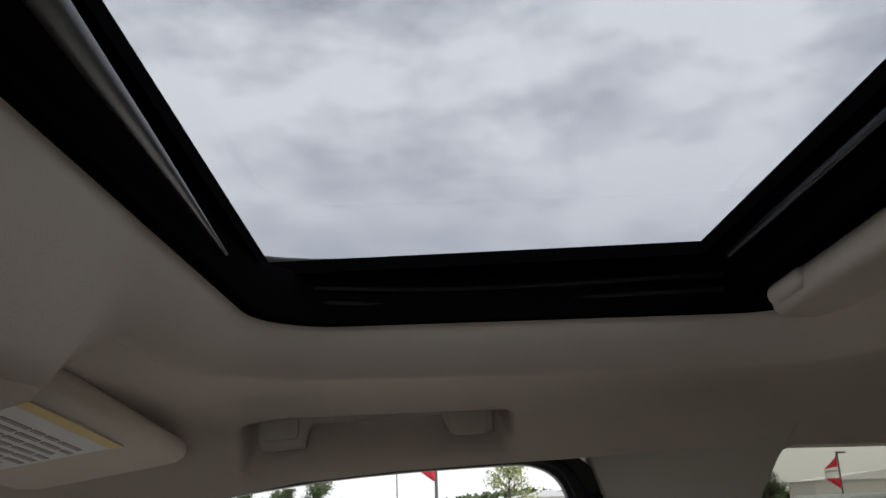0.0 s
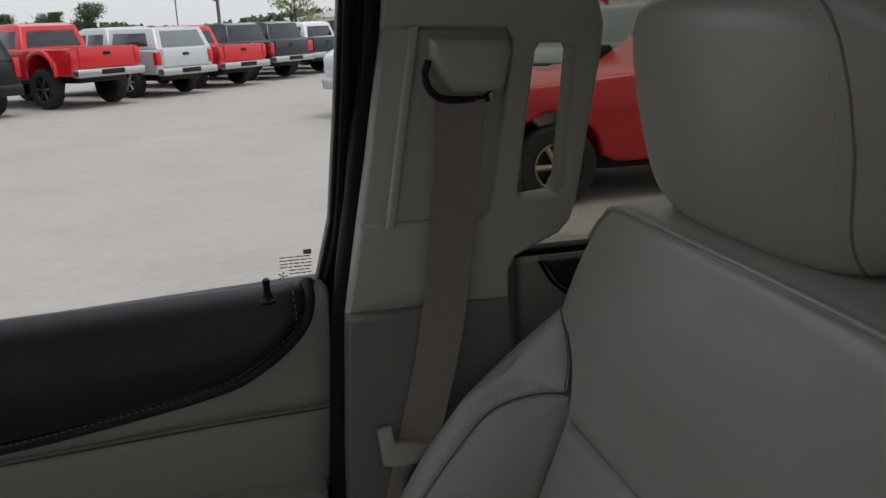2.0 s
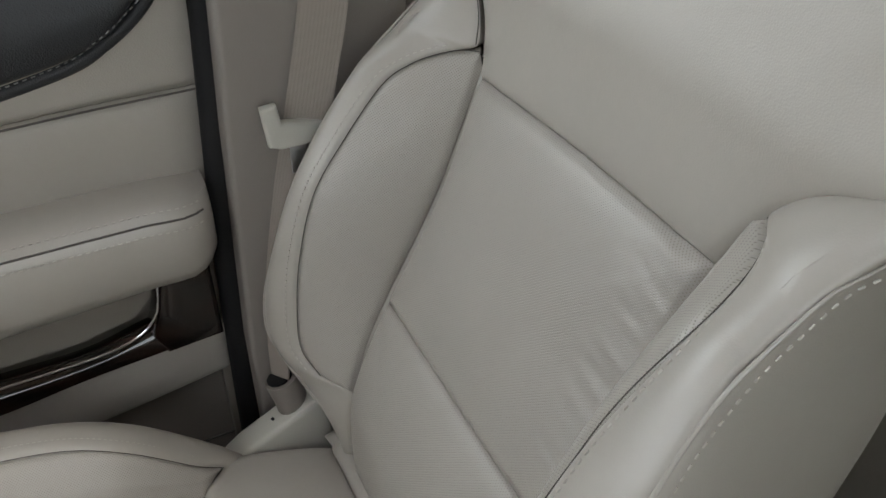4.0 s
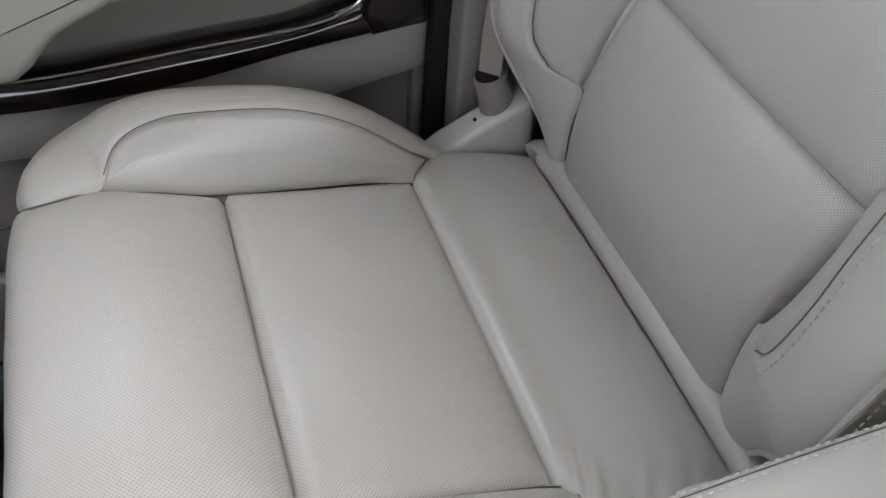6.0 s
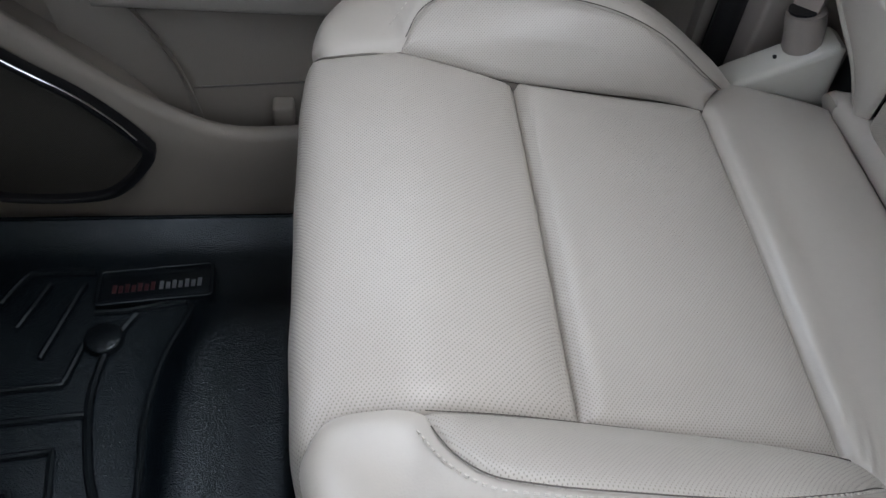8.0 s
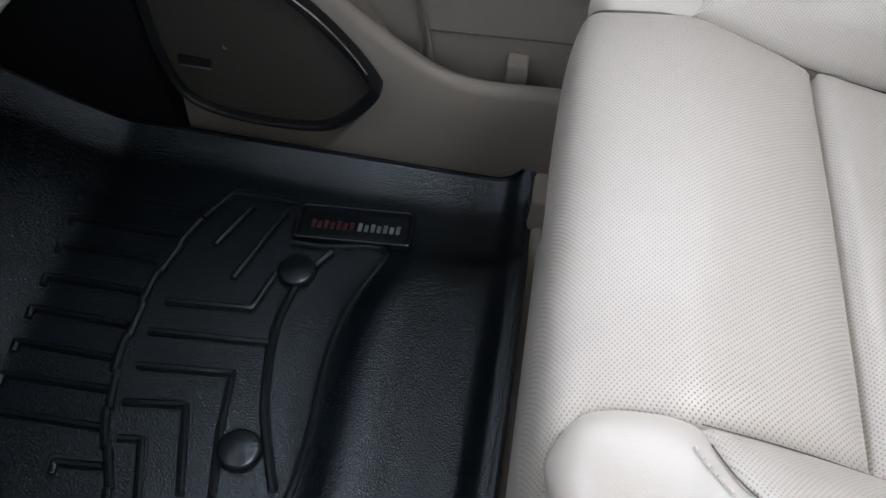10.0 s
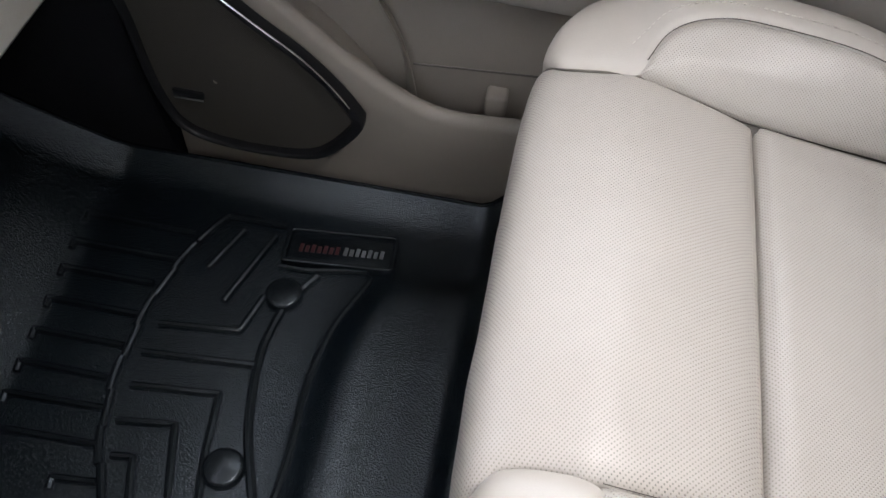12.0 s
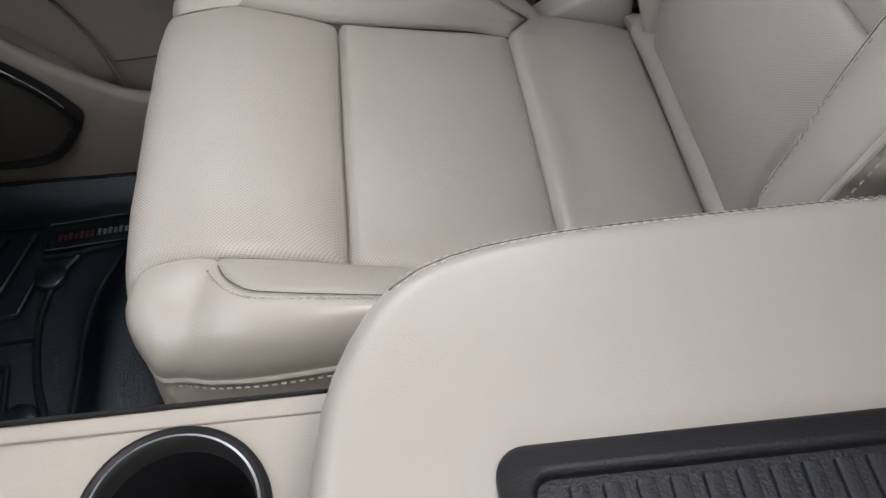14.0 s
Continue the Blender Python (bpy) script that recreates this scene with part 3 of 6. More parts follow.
for nm, a, b in (("roof_rail", (-0.45, 0.722, 1.285), (2.66, 0.80, 1.455)), ("roof_rail", (-0.45, -0.80, 1.285), (2.66, -0.722, 1.455)), ("roof_header", (-0.80, -0.80, 1.40), (-0.60, 0.80, 1.455))):
    part(nm, box(a, b, 0.01), black_plastic, ceiling)

# sunroof: black frame, rails, glass slid open a little, and the cloth blind at the rear
sunroof = thing("sunroof", (0.25, 0, 1.43), "open sunroof with a black frame and side rails", "sunroof")
LIGHT = [(0.060, -0.41), (0.440, -0.41), (0.414, 0.374), (0.026, 0.394)]      # the clear opening of the roof pane


def frame_inner(x, y):
    """The point of the clear opening's edge on the way from its centre to (x, y)."""
    c = Vector((0.235, -0.01))
    d = Vector((x, y)) - c
    best = 1.0
    for a, b in zip(LIGHT, LIGHT[1:] + LIGHT[:1]):
        e, f = Vector(b) - Vector(a), Vector(a) - c
        den = d.x * e.y - d.y * e.x
        if abs(den) > 1e-9:
            k, m_ = (f.x * e.y - f.y * e.x) / den, (f.x * d.y - f.y * d.x) / den
            if k > 0 and -1e-6 <= m_ <= 1 + 1e-6:
                best = min(best, k)
    return tuple(c + d * best)


fr_out = ring_at(0.012)
fr_in = [frame_inner(*q) for q in fr_out]
for q in LIGHT:         # keep the four corners crisp
    fr_in[min(range(len(fr_in)), key=lambda k: (Vector(fr_in[k]) - Vector(q)).length)] = q
nf = len(fr_out)
solid("frame", [(*q, z) for z in (1.424, 1.436) for loop_ in (fr_out, fr_in) for q in loop_],
      [f for k in range(nf) for f in ((k, (k + 1) % nf, nf + (k + 1) % nf, nf + k), (2 * nf + k, 3 * nf + k, 3 * nf + (k + 1) % nf, 2 * nf + (k + 1) % nf), (nf + k, nf + (k + 1) % nf, 3 * nf + (k + 1) % nf, 3 * nf + k))],
      roof_black, sunroof, smooth=False)
plate("frame_wall", [ring_at(0.004), ring_at(-0.008)], "z", 1.379, 1.428, roof_black, sunroof, 0.003)
for y0, z0 in ((0.408, 1.400), (0.405, 1.413)):
    part("side_rail", tube(spline([(0.06, y0, z0), (0.2, y0 + 0.006, z0 - 0.004), (0.44, y0, z0)], 24), 0.0022, 6), black_rubber, sunroof, "thin rubber seal")
# rubber strip tapered and greyed to follow the highlight along the front rail
part("front_seal_sheen", tube(spline([(0.068, -0.41, 1.402), (0.048, -0.08, 1.401), (0.0385, 0.08, 1.401), (0.027, 0.250, 1.401)], 40), list(np.linspace(0.0135, 0.0012, 40)), 14), seal_sheen, sunroof, "grey rubber seal strip")
part("rear_rail", box((0.446, -0.41, 1.392), (0.460, 0.40, 1.428), 0.004), roof_black, sunroof)
part("rear_seal", tube([(0.440, -0.41, 1.414), (0.426, 0.34, 1.414)], 0.0035, 8), mat_smooth, sunroof, "grey rubber seal strip")
blind = part("blind", prism(rounded(0.468, -0.41, 0.80, 0.402, 0.035), "z", 1.368, 1.395, 0.010, 3), headliner_cloth, sunroof, "cloth sun blind slid back")
part("blind_pull", box((0.462, 0.30, 1.374), (0.50, 0.372, 1.392), 0.008, 3), headliner_cloth, sunroof)

part("roof_pane", box((0.020, -0.418, 1.4375), (0.440, 0.416, 1.4425)), roof_glass, sunroof, "grey tinted glass", smooth=False)

# overhead console ahead of the sunroof
overhead = thing("overhead_console", (-0.12, 0, 1.34), "cloth-covered overhead console bulge in the headliner", "console")
part("shell", prism(rounded(-0.36, -0.085, -0.13, 0.085, 0.04, 8), "z", 1.245, 1.300, 0.016, 5), headliner_cloth, overhead)
part("lamp_lens", prism(rounded(-0.22, 0.01, -0.15, 0.070, 0.012), "z", 1.241, 1.249, 0.002), paper, overhead, "pale reading lamp lens")

# ---- passenger sun visor ----
visor = thing("sun_visor", (-0.2, 0.45, 1.31), "taupe cloth sun visor with a printed warning label", "sun visor")


def visor_at(x, y, z):
    s, t = -(x + 0.115), (y - 0.20) / 0.46
    return (x, y, 1.338 - 0.050 * t - 0.16 * s + z)


vis = prism(rounded(-0.31, 0.20, -0.115, 0.665, 0.035, 6), "z", -0.010, 0.010, 0.009, 4)
for v in vis.verts:
    v.co = visor_at(*v.co)
part("board", vis, headliner_cloth, visor)
for a, b, m_, h in (((-0.275, 0.22), (-0.145, 0.525), paper, -0.0108), ((-0.158, 0.22), (-0.145, 0.525), paper_yellow, -0.0118)):
    q = box((a[0], a[1], h - 0.0006), (b[0], b[1], h), 0)
    for v in q.verts:
        v.co = visor_at(*v.co)
    part("label", q, m_, visor, "printed warning label", smooth=False)
pr = bmesh.new()
random.seed(4)
for k in range(8):
    y0 = 0.235
    while y0 < 0.50:
        w = random.uniform(0.02, 0.06)
        add_box(pr, (-0.268 + k * 0.012, y0, -0.0122), (-0.263 + k * 0.012, min(y0 + w, 0.515), -0.0116))
        y0 += w + 0.006
for v in pr.verts:
    v.co = visor_at(*v.co)
part("print", pr, print_grey, visor, "lines of small grey print", smooth=False)
part("pivot", tube([(-0.20, 0.655, 1.302), (-0.20, 0.70, 1.312)], 0.007, 10), trim_taupe, visor)

# ---- grab handle in its recess above the passenger window ----
grab = thing("grab_handle", (0.10, 0.69, 1.31), "taupe plastic grab handle above the passenger window", "grab handle")
hb = bmesh.new()
add_prism(hb, [(-0.045, 1.332), (0.235, 1.336), (0.236, 1.303), (0.228, 1.299), (0.188, 1.300), (0.180, 1.306), (0.174, 1.3245), (0.022, 1.3165), (0.016, 1.310), (0.013, 1.289), (-0.036, 1.286), (-0.043, 1.294)], "y", 0.668, 0.690, 0.005, 3)
part("bar", hb, vinyl, grab)
for x0 in (-0.016, 0.206):
    part("end_cap", prism(rounded(x0 - 0.022, 1.298, x0 + 0.022, 1.330, 0.008), "y", 0.664, 0.669, 0.002), vinyl, grab)

# ---- passenger door ----
door = thing("door_1", (-0.25, 0.78, 0.0), "taupe front passenger door with black pad and wood trim", "door", kind="structure")
WINDOW = [(-0.80, 0.80), (-0.185, 0.814), (0.05, 0.826), (0.279, 0.836), (0.297, 0.909), (0.311, 1.048), (0.321, 1.170), (0.324, 1.205), (0.319, 1.232), (0.303, 1.252), (0.275, 1.2625),
          (0.239, 1.263), (0.119, 1.258), (0.0, 1.248), (-0.124, 1.228), (-0.252, 1.185), (-0.38, 1.125), (-0.52, 1.04), (-0.66, 0.935)]
WINDOW = WINDOW[:6] + [tuple(p) for p in spline(WINDOW[6:12], 20)] + [tuple(p) for p in spline(WINDOW[11:], 40)][1:]
FRAME = [(-0.83, 0.70), (0.320, 0.70), (0.340, 0.80), (0.362, 0.909), (0.372, 1.05), (0.372, 1.16), (0.368, 1.215), (0.352, 1.258), (0.325, 1.280), (0.28, 1.290), (0.12, 1.288), (0.0, 1.279), (-0.13, 1.258), (-0.27, 1.215), (-0.40, 1.155), (-0.54, 1.07), (-0.70, 0.95), (-0.83, 0.83)]
plate("window_frame", [FRAME, WINDOW], "y", 0.813, 0.845, black_plastic, door, 0.004, "black window frame", bend=lean)
seal_path = [p for p in WINDOW[3:]]
part("weather_seal", tube([lean(x + (0.012 if x > 0.27 else 0), 0.812, z + (0.008 if z > 1.1 else 0)) for x, z in spline(seal_path, 90)], 0.007, 8), black_rubber, door, "black rubber seal")
part("weather_seal", tube([lean(x + 0.030, 0.800, z) for x, z in spline([(0.283, 0.80), (0.300, 0.909), (0.314, 1.048), (0.325, 1.19), (0.324, 1.225)], 60)], 0.008, 8), black_rubber, door, "black rubber seal")
g = prism(WINDOW, "y", 0.816, 0.820)
for v in g.verts:
    v.co = lean(*v.co)
glass = part("window_pane", g, pane_glass, door, "clear side glass", smooth=False)
# etched marks in the rear lower corner of the glass: lines of tiny print
etch = bmesh.new()
random.seed(11)
for k in range(6):
    x0 = 0.238 + (0.010 if k > 3 else 0)
    while x0 < 0.272:
        w = random.uniform(0.004, 0.010)
        add_box(etch, (x0, 0.8145, 0.868 - k * 0.0042), (min(x0 + w, 0.274), 0.8152, 0.8692 - k * 0.0042))
        x0 += w + 0.0015
add_box(etch, (0.2655, 0.8145, 0.8705), (0.2745, 0.8152, 0.8765))
for a in range(5):
    c = Vector((0.240, 0.8148, 0.845))
    d = Vector((math.cos(a * 1.26), 0, math.sin(a * 1.26))) * 0.006
    add_tube(etch, [c, c + d], 0.0006, 4)
for v in etch.verts:
    v.co = lean(*v.co)
part("glass_mark", etch, glass_print, door, "tiny etched maker marks", smooth=False)

# inner panel: outer board, padded zones, armrest, pull recess, wood strip, lower pocket
part("inner_board", prism([(-0.83, -0.01), (0.262, 0.0), (0.268, 0.30), (0.282, 0.60), (0.286, 0.79), (0.27, 0.812), (-0.1, 0.80), (-0.83, 0.77)], "y", 0.806, 0.836, 0.004), trim_lower, door)
part("end_board", box((0.246, 0.778, 0.0), (0.262, 0.808, 0.78), 0.004), trim_lower, door)
# black upper pad with a rounded rear end
pad_low = [(-0.83, 0.742, 0.675), (-0.40, 0.742, 0.690), (-0.10, 0.742, 0.712), (0.06, 0.742, 0.732), (0.165, 0.742, 0.752), (0.205, 0.742, 0.768), (0.232, 0.743, 0.792)]
pad_top = [(-0.83, 0.788, 0.820), (-0.185, 0.788, 0.836), (0.10, 0.788, 0.844), (0.259, 0.788, 0.848)]
stuffed("upper_pad", pad_low, pad_top, [pad_low[0], (-0.83, 0.745, 0.78), pad_top[0]], [pad_low[-1], (0.254, 0.748, 0.818), (0.261, 0.765, 0.840), pad_top[-1]], black_pad, door, (0, -1, 0.3), 0.012, 0.006, 0.004, 90, 40, 0.04, label="black stitched soft pad")
lip = [(0.2655, 0.845), (0.264, 0.823), (0.254, 0.800), (0.235, 0.779), (0.205, 0.758), (0.165, 0.740), (0.06, 0.720), (-0.10, 0.700), (-0.40, 0.678), (-0.83, 0.663)]
part("pad_piping", tube([(x, 0.760 + 0.026 * min(1.0, max(0.0, (z - 0.808) / 0.036)) ** 2, z) for x, z in spline(lip, 260)], 0.0075, 10), black_pad, door)
part("pad_stitching", add_stitches(bmesh.new(), [(x - 0.006, 0.7345, z + 0.012) for x, z in [(0.254, 0.838)] + lip[2:]], (0, -1, 0)), grey_thread, door, "grey stitching")
pin = part("lock_pin", disc((0.221, 0.762, 0.836), (0, -0.25, 1), [(0.0, 0.0), (0.0135, 0.0), (0.0125, 0.0025), (0.009, 0.003), (0.006, 0.005), (0.0042, 0.008), (0.0038, 0.018), (0.0046, 0.022), (0.003, 0.025), (0.0, 0.025)], 20), black_plastic, door, "black lock pin")
# mid panels
stuffed("mid_panel", [(-0.83, 0.762, 0.640), (0.05, 0.762, 0.692), (0.280, 0.764, 0.700)], [(-0.83, 0.764, 0.70), (0.05, 0.766, 0.76), (0.20, 0.770, 0.790), (0.250, 0.776, 0.815), (0.274, 0.777, 0.846)], [(-0.83, 0.762, 0.640), (-0.83, 0.764, 0.70)], [(0.280, 0.764, 0.700), (0.285, 0.766, 0.78), (0.286, 0.768, 0.822), (0.282, 0.772, 0.836), (0.274, 0.777, 0.846)], vinyl, door, (0, -1, 0), 0.004, 0.006, 0.004, 60, 16, 0.02)
stuffed("mid_panel", [(-0.83, 0.772, 0.560), (0.05, 0.772, 0.585), (0.272, 0.772, 0.590)], [(-0.83, 0.762, 0.638), (0.05, 0.762, 0.690), (0.280, 0.764, 0.698)], [(-0.83, 0.772, 0.560), (-0.83, 0.762, 0.638)], [(0.272, 0.772, 0.590), (0.280, 0.764, 0.698)], vinyl, door, (0, -1, 0), 0.006, 0.006, 0.004, 60, 20, 0.02)
part("panel_seam", tube(spline([(-0.83, 0.7575, 0.6385), (0.05, 0.7575, 0.6905), (0.280, 0.7600, 0.6985)], 40), 0.0012, 6), seam_dark, door)
# armrest
arm_rows = []
prof = [(0.778, 0.006), (0.745, 0.010), (0.715, 0.006), (0.700, -0.010), (0.696, -0.030), (0.698, -0.055), (0.704, -0.085), (0.716, -0.103), (0.745, -0.112), (0.778, -0.112)]
xs = list(np.linspace(-0.62, 0.22, 36)) + [0.235, 0.248, 0.257, 0.263, 0.266]
for x in xs:
    z = float(np.interp(x, [-0.62, -0.30, 0.0, 0.20, 0.266], [0.565, 0.582, 0.596, 0.602, 0.598]))
    k = max(0.0, (x - 0.22) / 0.046)
    pinch = 1 - 0.35 * k ** 3
    arm_rows.append([(x, 0.778 + (y - 0.778) * pinch, z + dz * (1 - 0.22 * k ** 3) + (0.013 * min(1.0, max(0.0, x / 0.24)) if dz < -0.05 else 0.0)) for y, dz in prof])
na = len(prof)
bm = bmesh.new()
rv = [[bm.verts.new(p) for p in r] for r in arm_rows]
for a, b in zip(rv, rv[1:]):
    for k in range(na - 1):
        bm.faces.new((a[k], a[k + 1], b[k + 1], b[k]))
bm.faces.new(rv[-1])
bm.faces.new(rv[0][::-1])
part("armrest", bm, leather, door, "padded stitched armrest")
arm_z = lambda x: float(np.interp(x, [-0.62, -0.30, 0.0, 0.20, 0.266], [0.565, 0.582, 0.596, 0.602, 0.598]))
arm_y = lambda x, y: 0.778 + (y - 0.778) * (1 - 0.35 * max(0.0, (x - 0.22) / 0.046) ** 3)
arm_x = list(np.linspace(-0.62, 0.22, 40)) + [0.235, 0.248, 0.256]
# the armrest's front end sweeps down to the wood strip
drop = prism([tuple(p) for p in spline([(-0.62, 0.545), (-0.20, 0.552), (-0.02, 0.530), (-0.055, 0.494), (-0.085, 0.480), (-0.115, 0.464), (-0.140, 0.438), (-0.20, 0.428), (-0.62, 0.45)], 60)], "y", 0.702, 0.770, 0.014, 5)
part("armrest_drop", drop, leather, door, "padded lower front of the armrest")
part("armrest_seam", tube([(x, arm_y(x, 0.7010), arm_z(x) - 0.0085) for x in arm_x], 0.0012, 6), seam_dark, door)
st = bmesh.new()
for dy, dz in ((0.7080, 0.0005), (0.6972, -0.0185)):
    add_stitches(st, [(x, arm_y(x, dy), arm_z(x) + dz) for x in arm_x], (0, -1, 0.3), 0.0045, 0.003, 0.0008)
part("armrest_stitching", st, thread, door, "twin rows of pale stitching")
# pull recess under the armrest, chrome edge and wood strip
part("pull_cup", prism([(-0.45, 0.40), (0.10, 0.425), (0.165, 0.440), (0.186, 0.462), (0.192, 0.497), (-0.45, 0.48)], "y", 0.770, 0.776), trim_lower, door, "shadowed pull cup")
part("chrome_edge", tube([(x, 0.742, z) for x, z in spline([(0.196, 0.500), (0.193, 0.478), (0.186, 0.455), (0.165, 0.435), (0.12, 0.422), (0.0, 0.415), (-0.12, 0.408), (-0.20, 0.410), (-0.30, 0.43)], 70)], 0.0014, 8), chrome, door, "bright chrome edge")
WS_T = [(-0.34, 0.440), (-0.27, 0.418), (-0.20, 0.406), (-0.12, 0.404), (0.0, 0.411), (0.10, 0.417), (0.160, 0.430), (0.188, 0.452), (0.199, 0.500)]
WS_B = [(0.254, 0.500), (0.2545, 0.408), (0.20, 0.402), (0.10, 0.391), (0.0, 0.376), (-0.12, 0.369), (-0.20, 0.372), (-0.28, 0.382), (-0.34, 0.405)]
ws_low = [(x, 0.746, z) for x, z in WS_B[:1:-1]]
ws_top = [(x, 0.746 + 0.30 * (z - float(np.interp(x, [-0.34, -0.12, 0.0, 0.10, 0.20], [0.405, 0.360, 0.369, 0.386, 0.398]))), z) for x, z in WS_T[:6]] + [(0.160, 0.757, 0.430), (0.200, 0.758, 0.440)]
stuffed("wood_strip", ws_low, ws_top, [ws_low[0], ws_top[0]], [ws_low[-1], ws_top[-1]], wood, door, (0, -1, 0.3), 0.008, 0.008, 0.0, 110, 22, 0.03, label="dark lacquered wood strip", soft=0.012)
part("wood_end", prism([(0.178, 0.425), (0.188, 0.452), (0.202, 0.515), (0.254, 0.515), (0.2545, 0.404), (0.19, 0.397)], "y", 0.7425, 0.790, 0.007, 5), wood, door, "dark lacquered wood end")
# lower vinyl zone under the wood, then the pocket
stuffed("lower_panel", [(-0.40, 0.772, 0.300), (-0.05, 0.772, 0.288), (0.10, 0.772, 0.300), (0.262, 0.772, 0.328)], [(-0.40, 0.764, 0.420), (-0.20, 0.764, 0.367), (0.0, 0.764, 0.370), (0.262, 0.764, 0.400)], [(-0.40, 0.772, 0.300), (-0.40, 0.764, 0.420)], [(0.262, 0.772, 0.328), (0.262, 0.764, 0.400)], vinyl, door, (0, -1, 0), 0.006, 0.006, 0.004, 60, 18, 0.02)
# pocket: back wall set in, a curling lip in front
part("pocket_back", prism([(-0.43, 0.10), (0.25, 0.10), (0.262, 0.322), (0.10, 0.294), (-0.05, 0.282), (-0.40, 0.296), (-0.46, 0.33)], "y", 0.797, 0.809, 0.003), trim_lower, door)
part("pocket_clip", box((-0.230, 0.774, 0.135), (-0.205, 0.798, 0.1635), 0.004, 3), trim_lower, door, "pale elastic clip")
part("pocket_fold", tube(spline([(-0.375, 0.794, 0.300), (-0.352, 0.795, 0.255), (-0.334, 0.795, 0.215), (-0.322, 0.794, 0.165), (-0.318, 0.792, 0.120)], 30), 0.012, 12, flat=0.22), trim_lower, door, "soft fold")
part("pocket_seam", tube([(-0.318, 0.7965, 0.177), (-0.18, 0.7965, 0.186), (0.25, 0.7965, 0.196)], 0.0013, 6), seam_dark, door, "thin seam")
lip_rows = []
LIP = [(-0.60, 0.42), (-0.50, 0.330), (-0.43, 0.264), (-0.391, 0.228), (-0.354, 0.199), (-0.315, 0.174), (-0.289, 0.162), (-0.25, 0.156), (-0.178, 0.160), (-0.05, 0.163), (0.262, 0.170)]
for x, z in spline(LIP, 50):
    lip_rows.append([(x, 0.768, z - 0.030), (x, 0.756, z - 0.003), (x, 0.748, z), (x, 0.741, z - 0.003), (x, 0.737, z - 0.012), (x, 0.738, z - 0.05 - 0.02 * min(z, 0.3)), (x, 0.739, 0.5 * z), (x, 0.7395, 0.03), (x, 0.741, 0.006), (x, 0.746, -0.004)])
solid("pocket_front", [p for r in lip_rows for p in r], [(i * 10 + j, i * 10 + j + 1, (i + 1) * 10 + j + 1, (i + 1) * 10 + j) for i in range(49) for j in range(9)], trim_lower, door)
# speaker
SPK = [(-0.530, 0.318), (-0.471, 0.265), (-0.425, 0.228), (-0.390, 0.190), (-0.367, 0.156), (-0.364, 0.143), (-0.373, 0.126), (-0.396, 0.098), (-0.422, 0.079), (-0.462, 0.072), (-0.515, 0.072), (-0.558, 0.079), (-0.584, 0.094), (-0.597, 0.120), (-0.607, 0.166), (-0.613, 0.239), (-0.620, 0.31), (-0.59, 0.335)]
spk_out = smooth_loop(SPK, 80)
cxs, czs = -0.53, 0.17
grow = lambda pts, k: [(cxs + (x - cxs) * k, czs + (z - czs) * k) for x, z in pts]
speaker = thing("door_speaker", (-0.53, 0.75, 0.02), "taupe speaker grille in a black ring on the door", "speaker")
part("surround", prism(grow(spk_out, 1.05), "y", 0.7385, 0.806, 0.003, 2), trim_lower, speaker)
plate("ring", [grow(spk_out, 1.035), grow(spk_out, 0.955)], "y", 0.714, 0.735, black_plastic, speaker, 0.004, "glossy black ring")
gv = [(cxs + (x - cxs) * k, 0.722 + 0.004 * k * k, czs + (z - czs) * k) for k in np.linspace(1.0, 0.02, 14) for x, z in grow(spk_out, 0.965)]
solid("grille", gv, [(i * 80 + j, i * 80 + (j + 1) % 80, (i + 1) * 80 + (j + 1) % 80, (i + 1) * 80 + j) for i in range(13) for j in range(80)], grille_cloth, speaker, uv=[(p[0], p[2]) for p in gv])
part("chrome_strip", tube([(x, 0.7125, z) for x, z in spline([(-0.522, 0.316), (-0.469, 0.272), (-0.421, 0.234), (-0.388, 0.197), (-0.372, 0.173)], 40)], 0.0014, 8), chrome, speaker, "thin chrome strip")
part("badge", box((-0.585, 0.7195, 0.140), (-0.547, 0.7250, 0.151), 0.002), black_plastic, speaker, "small dark badge with a bright lower edge")
part("badge_edge", box((-0.584, 0.7185, 0.1385), (-0.548, 0.7205, 0.1400), 0.0005), steel, speaker)

# ---- B pillar with belt, height adjuster and assist loop ----
pillar = thing("pillar_trim", (0.42, 0.74, 0.0), "two-tone beige and taupe centre pillar trim", "pillar trim", kind="structure")
part("pillar_core", prism([(0.330, -0.02), (0.500, -0.02), (0.500, 0.86), (0.512, 0.93), (0.512, 1.20), (0.55, 1.29), (0.37, 1.29), (0.372, 1.05), (0.345, 0.84)], "y", 0.752, 0.83), trim_taupe, pillar)
UP_OUT = [(0.302, 0.8155), (0.336, 0.984), (0.357, 1.112), (0.363, 1.174), (0.362, 1.225), (0.350, 1.262), (0.338, 1.290), (0.330, 1.318), (0.61, 1.318), (0.590, 1.288), (0.572, 1.262), (0.552, 1.225), (0.542, 1.197), (0.548, 1.182), (0.569, 1.160), (0.586, 1.132), (0.590, 1.112), (0.588, 1.085), (0.578, 1.035), (0.559, 0.928), (0.551, 0.905), (0.538, 0.892), (0.512, 0.881), (0.488, 0.870), (0.480, 0.856), (0.4795, 0.8245)]
SLOT = [(0.515, 1.088), (0.521, 1.095), (0.556, 1.094), (0.560, 1.087), (0.544, 0.944), (0.537, 0.935), (0.499, 0.932), (0.492, 0.940)]


def pillar_bend(x, y, z):
    roll = 0.026 * max(0.0, (0.362 + 0.10 * (z - 0.9) - x) / 0.05) ** 1.6
    return (x, y + roll - 1.2 * max(0.0, z - 1.16) ** 2, z)


